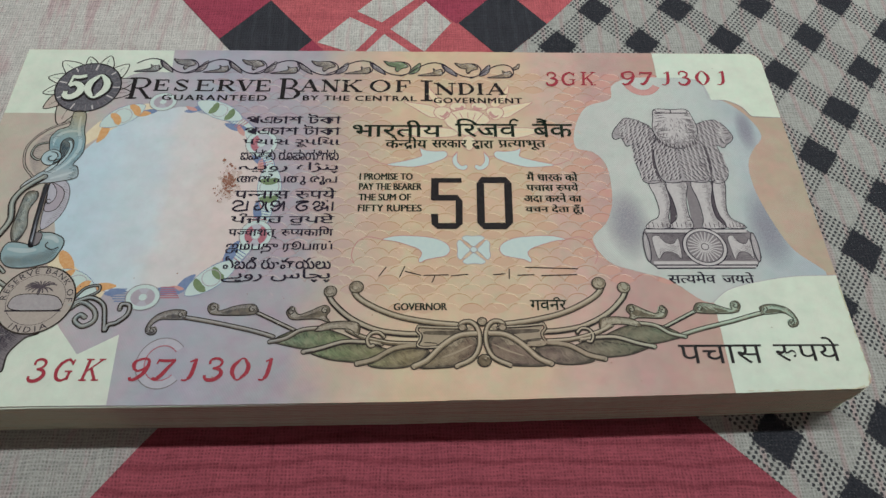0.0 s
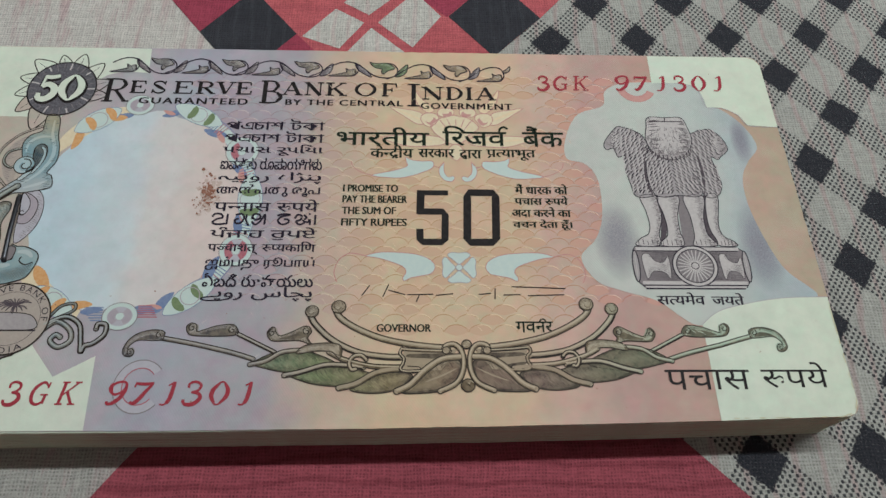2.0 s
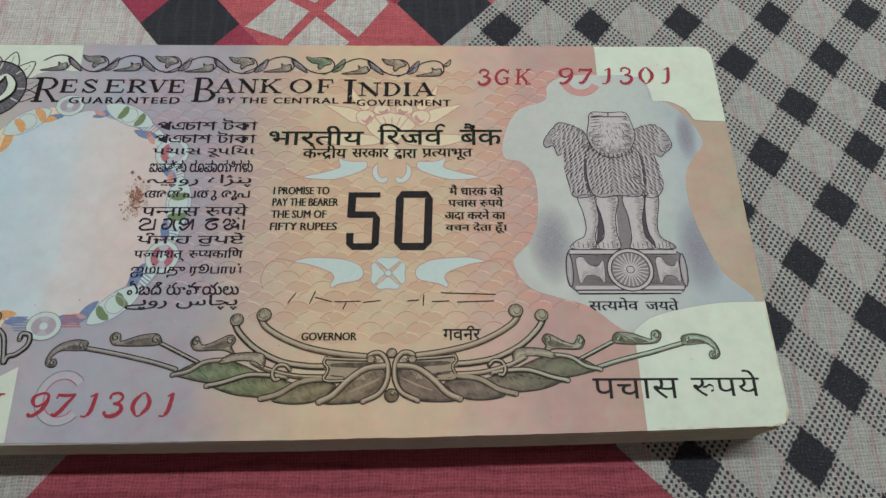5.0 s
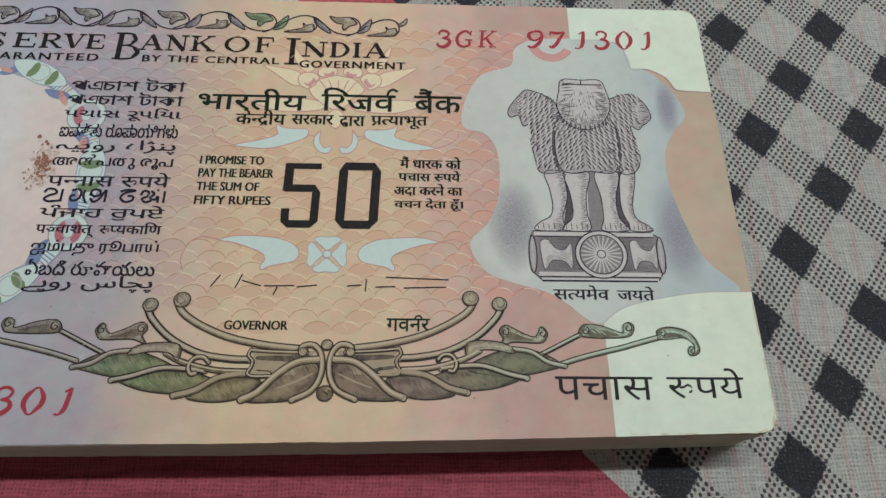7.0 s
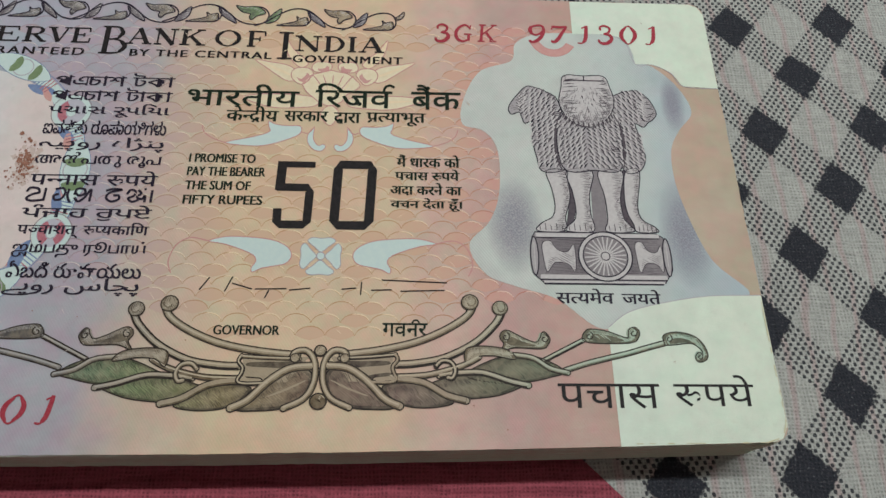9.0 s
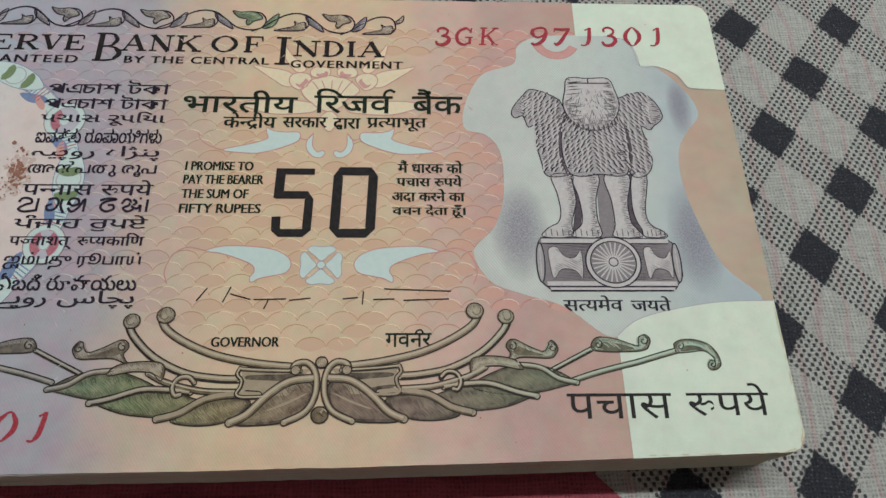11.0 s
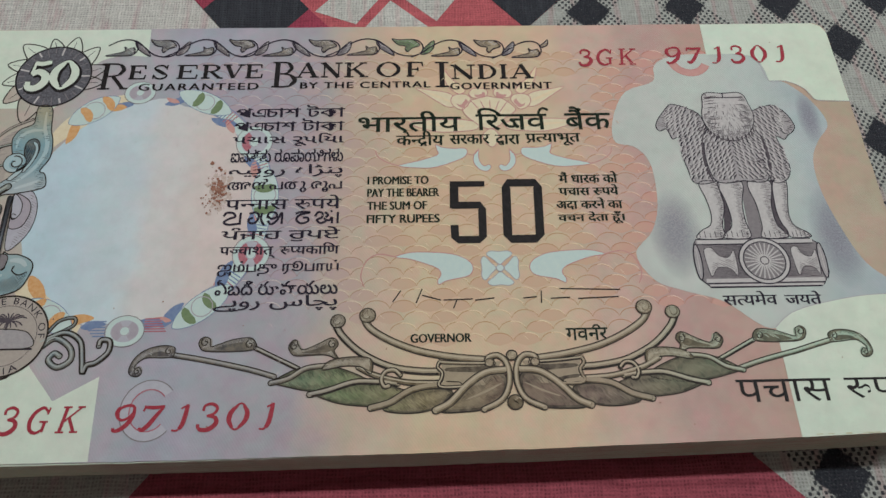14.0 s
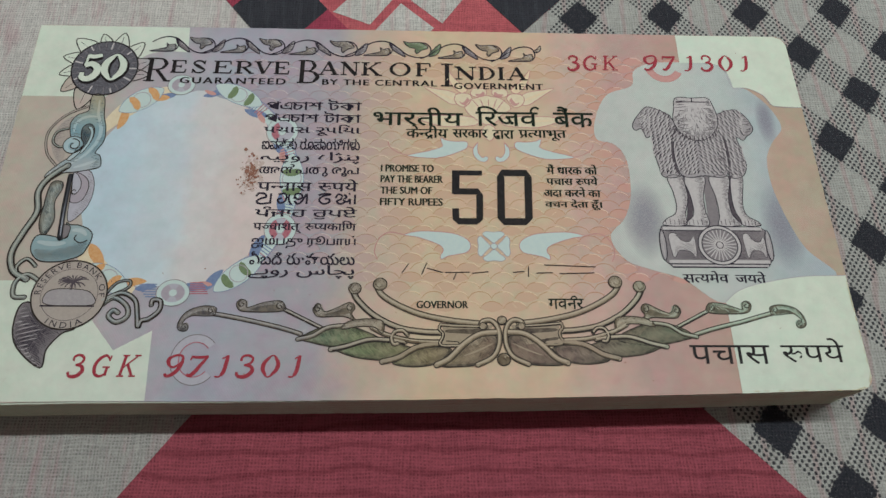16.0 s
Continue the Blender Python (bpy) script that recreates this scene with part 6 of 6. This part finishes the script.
p.line(coil(-61.8, 9.9, 0.3, 1.3, 100, 470, 26), 0.22, RIM, 8.2)
p.line(coil(-61.8, 9.9, 0.55, 1.5, 130, 400, 20), 0.3, SCROLL, 7.9)
p.blob(spline([(-60.3, 9.4), (-60.5, 8.2), (-61.8, 6.7), (-62.4, 7.0), (-61.4, 8.3), (-61.1, 9.2)], 4, True), SCROLL_LIGHT, 7.4, 0.16)
p.tube(spline([(-60.8, 18.2), (-64.4, 16.2), (-66.8, 12.6), (-66.3, 8.4), (-63.9, 5.4)], 6), 0.5, SEAL, 4, 0.14)
p.fill(spline([(-61.6, 16.6), (-64.6, 14.8), (-66.0, 11.6), (-65.2, 8.2), (-63.4, 6.2), (-62.8, 9.4), (-62.4, 13.0)], 5, True), SEAL, 3.4)
p.hatch(spline([(-61.6, 16.6), (-64.6, 14.8), (-66.0, 11.6), (-65.2, 8.2), (-63.4, 6.2), (-62.8, 9.4), (-62.4, 13.0)], 5, True), STONE_MID, 3.6, 0.4, 20, 0.0, 0.5, 0.12)
p.tube(spline([(-63.2, 13.4), (-65.2, 12.6), (-65.6, 10.6), (-64.2, 9.4), (-62.8, 10.2)], 6), 0.55, STEM, 4.6, 0.14)
p.tube(spline([(-62.0, 5.6), (-64.8, 3.0), (-66.0, 0.2), (-65.4, -3.6), (-66.8, -7.4), (-68.0, -11.4), (-67.0, -14.6), (-64.6, -16.0)], 7), 1.3, STEM, 6.0, 0.18)
fan = spline([(-60.4, 4.2), (-58.1, 4.7), (-56.8, 2.4), (-56.7, -0.8), (-57.7, -3.5), (-59.8, -5.4), (-60.4, -1.0)], 5, True)
p.blob(fan, LILAC_PALE, 3.4, 0.14)
p.hatch(fan, STONE_MID, 3.7, 0.36, -30, 0.6, 1.0, 0.1)
p.blob(spline([(-60.7, 4.3), (-58.2, 3.1), (-57.6, 1.0), (-58.4, -1.4), (-60.2, -1.6), (-60.4, 1.0)], 5, True), LILAC, 4.2, 0.16)
p.blob(spline([(-60.6, 4.2), (-59.2, 2.8), (-59.0, 1.0), (-59.8, -0.2), (-60.4, 0.6)], 5, True), LILAC_PALE, 5.0, 0.15)
p.line(coil(-59.9, 0.5, 0.15, 0.6, 0, 330, 16), 0.15, RIM, 6)
p.blob(spline([(-64.2, 2.0), (-62.4, 2.4), (-62.0, 1.0), (-62.8, -1.6), (-62.2, -5.2), (-63.4, -8.2), (-64.6, -6.0), (-64.6, -2.4)], 5, True), STEM, 5, 0.18)
bowl = spline([(-64.6, -8.2), (-62.6, -8.0), (-60.3, -8.6), (-59.3, -8.2), (-59.7, -6.6), (-60.0, -5.6), (-59.2, -6.0), (-57.7, -6.1), (-55.8, -7.0), (-55.2, -8.2), (-55.6, -10.0), (-56.4, -11.6), (-58.1, -12.4), (-60.4, -12.9), (-63.4, -12.6), (-65.0, -10.6)], 5, True)
p.blob(bowl, SCROLL, 7, 0.22)
p.line(spline([(-58.8, -7.0), (-57.2, -7.1), (-56.2, -8.0)], 6), 0.8, SCROLL_LIGHT, 7.3, 0.6)
p.line(spline([(-64.2, -9.2), (-61.6, -9.6), (-59.4, -9.4)], 6), 0.9, SCROLL_LIGHT, 7.3, 0.6)
p.blob(spline([(-59.2, -6.4), (-60.4, -6.0), (-61.0, -7.4), (-60.4, -8.6), (-59.4, -8.2)], 4, True), STONE_MID, 8.2, 0.17)
p.line(spline([(-57.9, -7.9), (-58.1, -8.7), (-57.0, -9.4), (-55.9, -8.9)], 6), 0.2, RIM, 8.4)
net = spline([(-64.4, -10.6), (-61.6, -10.6), (-59.2, -10.0), (-57.4, -9.2), (-55.8, -9.2), (-56.4, -11.5), (-58.1, -12.3), (-60.4, -12.8), (-63.4, -12.5)], 5, True)
p.hatch(net, BLUE_SHADE, 8.6, 0.34, 52, 0.0, 0.95, 0.13)
p.hatch(net, BLUE_SHADE, 8.9, 0.34, -48, 0.0, 0.95, 0.13)
p.done("side_scroll", top_note, "engraved blue-grey scrollwork")
p = Print()
corner_leaf = spline([(-63.4, -20.0), (-64.9, -23.6), (-63.6, -27.6), (-59.2, -31.0), (-58.8, -28.0), (-57.0, -25.4), (-55.2, -24.0)], 5, True)
p.blob(corner_leaf, STONE_MID, 5, 0.3)
p.hatch(corner_leaf, VIOLET, 5.5, 0.24, -52, 0.0, 0.75, 0.17)
p.hatch(corner_leaf, VIOLET, 5.7, 0.28, -30, 0.45, 1.0, 0.14)
p.hatch(corner_leaf, STONE_LIGHT, 5.9, 0.7, 14, 0.05, 0.42, 0.14)
p.done("corner_leaf", top_note, "dark hatched engraved leaf")
p = Print()
p.tube(spline([(-62.6, -16.2), (-64.6, -15.2), (-66.2, -16.6), (-66.0, -19.0), (-64.2, -19.2)], 6), 0.9, STEM, 5.5, 0.16)
p.tube(spline([(-63.6, -13.6), (-65.2, -12.4), (-66.6, -13.8), (-66.0, -15.6)], 6), 0.8, STEM, 5.0, 0.16)
p.done("curl", top_note, "engraved curl")
p = Print()
p.tube(spline([(-51.4, -20.4), (-49.6, -19.2), (-47.4, -20.6), (-47.0, -22.4), (-48.6, -23.4), (-50.0, -22.4), (-49.4, -21.4), (-48.6, -21.8)], 6), 0.95, STEM, 5.5, 0.17)
p.tube(spline([(-51.6, -19.8), (-48.6, -18.4), (-46.2, -19.6), (-45.4, -22.2), (-45.0, -24.2), (-44.6, -23.2), (-43.4, -22.8), (-42.0, -21.4), (-42.0, -19.8), (-43.2, -19.6), (-43.4, -20.4)], 6), 0.9, STEM, 6.5, 0.17)
p.tube(spline([(-51.0, -18.4), (-49.6, -16.6), (-47.6, -16.2), (-47.6, -17.4), (-50.2, -18.8)], 6), 0.6, STEM, 5.2, 0.16)
p.done("curl", top_note, "engraved curls")
p = Print()
SX, SY = -57.0, -18.7
p.disc(SX, SY, 6.1, 6.0, SEAL, 8, 0.3)
p.line(arc(SX, SY, 4.6, 4.5, 0, 360, 48), 0.08, STONE_DARK, 9.2)


def bent(radius, middle, span, flip=1):
    def shape(x, y):
        a = radians(middle - flip * x * span)
        r = radius + flip * y
        return SX + r * math.cos(a), SY + r * math.sin(a)
    return shape


p.done("bank_seal", top_note, "small round engraved seal")
p = Print()
p.text("RESERVE BANK OF", -1, 0, 1, 1.0, VIOLET, 9.6, 0.0, 0, 1.3, bent(4.75, 88, 92))
p.text("INDIA", -1, 0, 1, 1.0, VIOLET, 9.6, 0.0, 0, 1.4, bent(5.75, 270, 32, -1))
p.done("seal_lettering", top_note, "curved lettering of the seal")
p = Print()
p.line([(SX - 4.4, SY - 2.0), (SX + 4.4, SY - 2.0)], 0.26, VIOLET, 9.6)
p.blob(spline([(SX - 4.0, SY - 0.2), (SX - 2.6, SY + 0.9), (SX + 1.4, SY + 0.9), (SX + 3.6, SY + 0.2), (SX + 4.0, SY - 1.8), (SX - 3.2, SY - 1.8)], 5, True), STONE, 9.4, 0.16)
for k in range(16):
    a = radians(20 + 20 * k)
    p.line(spline([(SX + 0.3, SY + 2.2), (SX + 0.3 + 1.7 * math.cos(a), SY + 2.5 + 0.7 * math.sin(a)), (SX + 0.3 + 2.6 * math.cos(a), SY + 2.2 + 1.1 * math.sin(a))], 3), 0.22, STONE_DARK, 9.8, taper=0.4)
p.line([(SX + 0.3, SY + 2.2), (SX + 0.1, SY + 0.8)], 0.3, STONE_DARK, 9.7)
p.done("seal_palm", top_note, "engraved palm and ground line of the seal")

# glints of blind relief, painted as short pale strokes over the middle of the note
p = Print()
dice = random.Random(29)
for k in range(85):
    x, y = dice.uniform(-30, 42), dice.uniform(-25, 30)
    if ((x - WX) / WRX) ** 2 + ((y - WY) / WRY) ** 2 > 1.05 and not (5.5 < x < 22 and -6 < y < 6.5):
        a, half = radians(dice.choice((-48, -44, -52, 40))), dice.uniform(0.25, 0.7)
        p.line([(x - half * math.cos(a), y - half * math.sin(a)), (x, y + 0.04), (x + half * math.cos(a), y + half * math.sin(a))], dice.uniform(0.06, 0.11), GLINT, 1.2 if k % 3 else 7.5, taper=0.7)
p.done("painted_glint", top_note, "short pale strokes painted as glints on the raised print", "stuff")
p = Print()
for k in range(16):
    x, y, r = dice.uniform(-66, 70), dice.uniform(-33, 35), dice.uniform(0.06, 0.16)
    p.fill([(x + r * dice.uniform(0.6, 1.2) * math.cos(t * 0.9), y + r * dice.uniform(0.6, 1.2) * math.sin(t * 0.9)) for t in range(7)], RUST, 7.2)
p.done("dirt_speck", top_note, "small brown specks of dirt", "stuff")

# rust stain near the languages
p = Print()
dice = random.Random(21)
for k in range(60):
    x, y = -29.5 + dice.gauss(0, 0.8), 4.4 + dice.gauss(0, 1.7)
    r = dice.uniform(0.2, 0.55)
    p.fill([(x + r * dice.uniform(0.5, 1.2) * math.cos(t * 0.7), y + r * dice.uniform(0.5, 1.2) * math.sin(t * 0.7)) for t in range(9)], RUST_BLOOM, 1.6 + 0.01 * k)
for k in range(190):
    x, y = -29.6 + dice.gauss(0, 0.75), 4.3 + dice.gauss(0, 1.7)
    r = abs(dice.gauss(0.05, 0.10)) + 0.03
    p.fill([(x + r * (0.6 + 0.6 * dice.random()) * math.cos(t * 0.9), y + r * (0.6 + 0.7 * dice.random()) * math.sin(t * 0.9)) for t in range(7)], RUST, 7 + 0.02 * k)
p.done("rust_stain", top_note, "brown rust specks in the paper", "stuff")

# the staple that holds the bundle
bm = bmesh.new()
path = [(-61.0, 3.6, TOP - 0.6), (-61.0, 3.6, TOP + 0.32), (-60.95, 3.0, TOP + 0.48), (-60.75, -4.0, TOP + 0.52), (-60.5, -8.2, TOP + 0.48), (-60.45, -8.8, TOP + 0.32), (-60.45, -8.8, TOP - 0.6)]
rings = []
for i, q in enumerate(path):
    a, b = Vector(path[max(i - 1, 0)]), Vector(path[min(i + 1, len(path) - 1)])
    d = (b - a).normalized()
    u = d.cross(Vector((1, 0, 0))).normalized()
    v = d.cross(u)
    rings.append([bm.verts.new((Vector(q) + 0.42 * math.cos(k * math.pi / 4) * u * 0.6 + 0.42 * math.sin(k * math.pi / 4) * v) * MM) for k in range(8)])
for a, b in zip(rings, rings[1:]):
    for k in range(8):
        bm.faces.new((a[k], a[(k + 1) % 8], b[(k + 1) % 8], b[k])).smooth = True
bm.faces.new(rings[0][::-1])
bm.faces.new(rings[-1])
bmesh.ops.recalc_face_normals(bm, faces=bm.faces[:])
part("staple", bm, STEEL, bundle, "dark dull steel wire staple")

# wear: grimy edges and creases at the handled corner
p = Print()
wear = random.Random(11)
edge_path = [(50 + 0.8 * k, -34.55 - 0.012 * (24 - 0.8 * k)) for k in range(28)] + [(73.2, -34.1), (74.1, -33.3), (74.5, -32.2)] + [(74.55 - 0.01 * k, -31.6 + 0.8 * k) for k in range(22)]
for one, two in zip(edge_path, edge_path[1:]):
    if wear.random() < 0.4:
        inward = Vector((-0.08, 0.08)) if one[0] > 72.6 else Vector((0.0, 0.14))
        p.line([Vector(one) + inward, Vector(two) + inward], wear.uniform(0.10, 0.26), WORN, 6 + wear.random(), taper=0.4)
p.done("worn_edge", top_note, "grimy worn edge of the paper", "stuff")
for path, half, rise in (([(73.0, -22.5), (72.5, -26.0), (71.6, -29.6), (70.0, -33.0)], 0.95, 0.08),):
    # a low fold in the paper that runs out at both ends
    bm = bmesh.new()
    curve, rails = spline(path, 8), []
    for i, q in enumerate(curve):
        d = (curve[min(i + 1, len(curve) - 1)] - curve[max(i - 1, 0)]).normalized()
        side, k = Vector((-d.y, d.x)), math.sin(math.pi * i / (len(curve) - 1))
        rails.append([bm.verts.new(((q.x + side.x * half * u * (0.15 + 0.85 * k)) * MM, (q.y + side.y * half * u * (0.15 + 0.85 * k)) * MM, (TOP + 0.042 + rise * k * v) * MM)) for u, v in ((1, 0), (0.5, 0.7), (0, 1), (-0.5, 0.5), (-1, 0))])
    for a, b in zip(rails, rails[1:]):
        for k in range(4):
            bm.faces.new((a[k + 1], b[k + 1], b[k], a[k])).smooth = True
    bmesh.ops.recalc_face_normals(bm, faces=bm.faces[:])
    for f in bm.faces:
        f.normal_update()
        if f.normal.z < 0:
            f.normal_flip()
    part("paper_crease", bm, CREAM, top_note, "soft fold across the cream corner")


# ---- the sheets below: one mesh, ninety-nine notes, none laid quite true ----
bm = bmesh.new()
sheet(bm, 0, 0.108, note_outline())
note_mesh = bpy.data.meshes.new("note")
bm.to_mesh(note_mesh)
bm.free()
note_mesh.materials.append(CREAM)
note_mesh.materials.append(EDGE)
spread = random.Random(7)
thick = (TOP - 0.26) / 99
for i in range(99):
    ob = new("note", note_mesh)
    ob.parent = bundle
    upper = i > 92
    ahead = -0.16 * (1 - i / 98) ** 2 + (0.05 if upper else 0.0)
    ob.matrix_basis = pose(spread.gauss(0, 0.12) * MM, (spread.gauss(0, 0.07) - ahead) * MM, i * thick * MM, 0, 0, spread.gauss(0.12, 0.06) if upper else spread.gauss(0, 0.04))
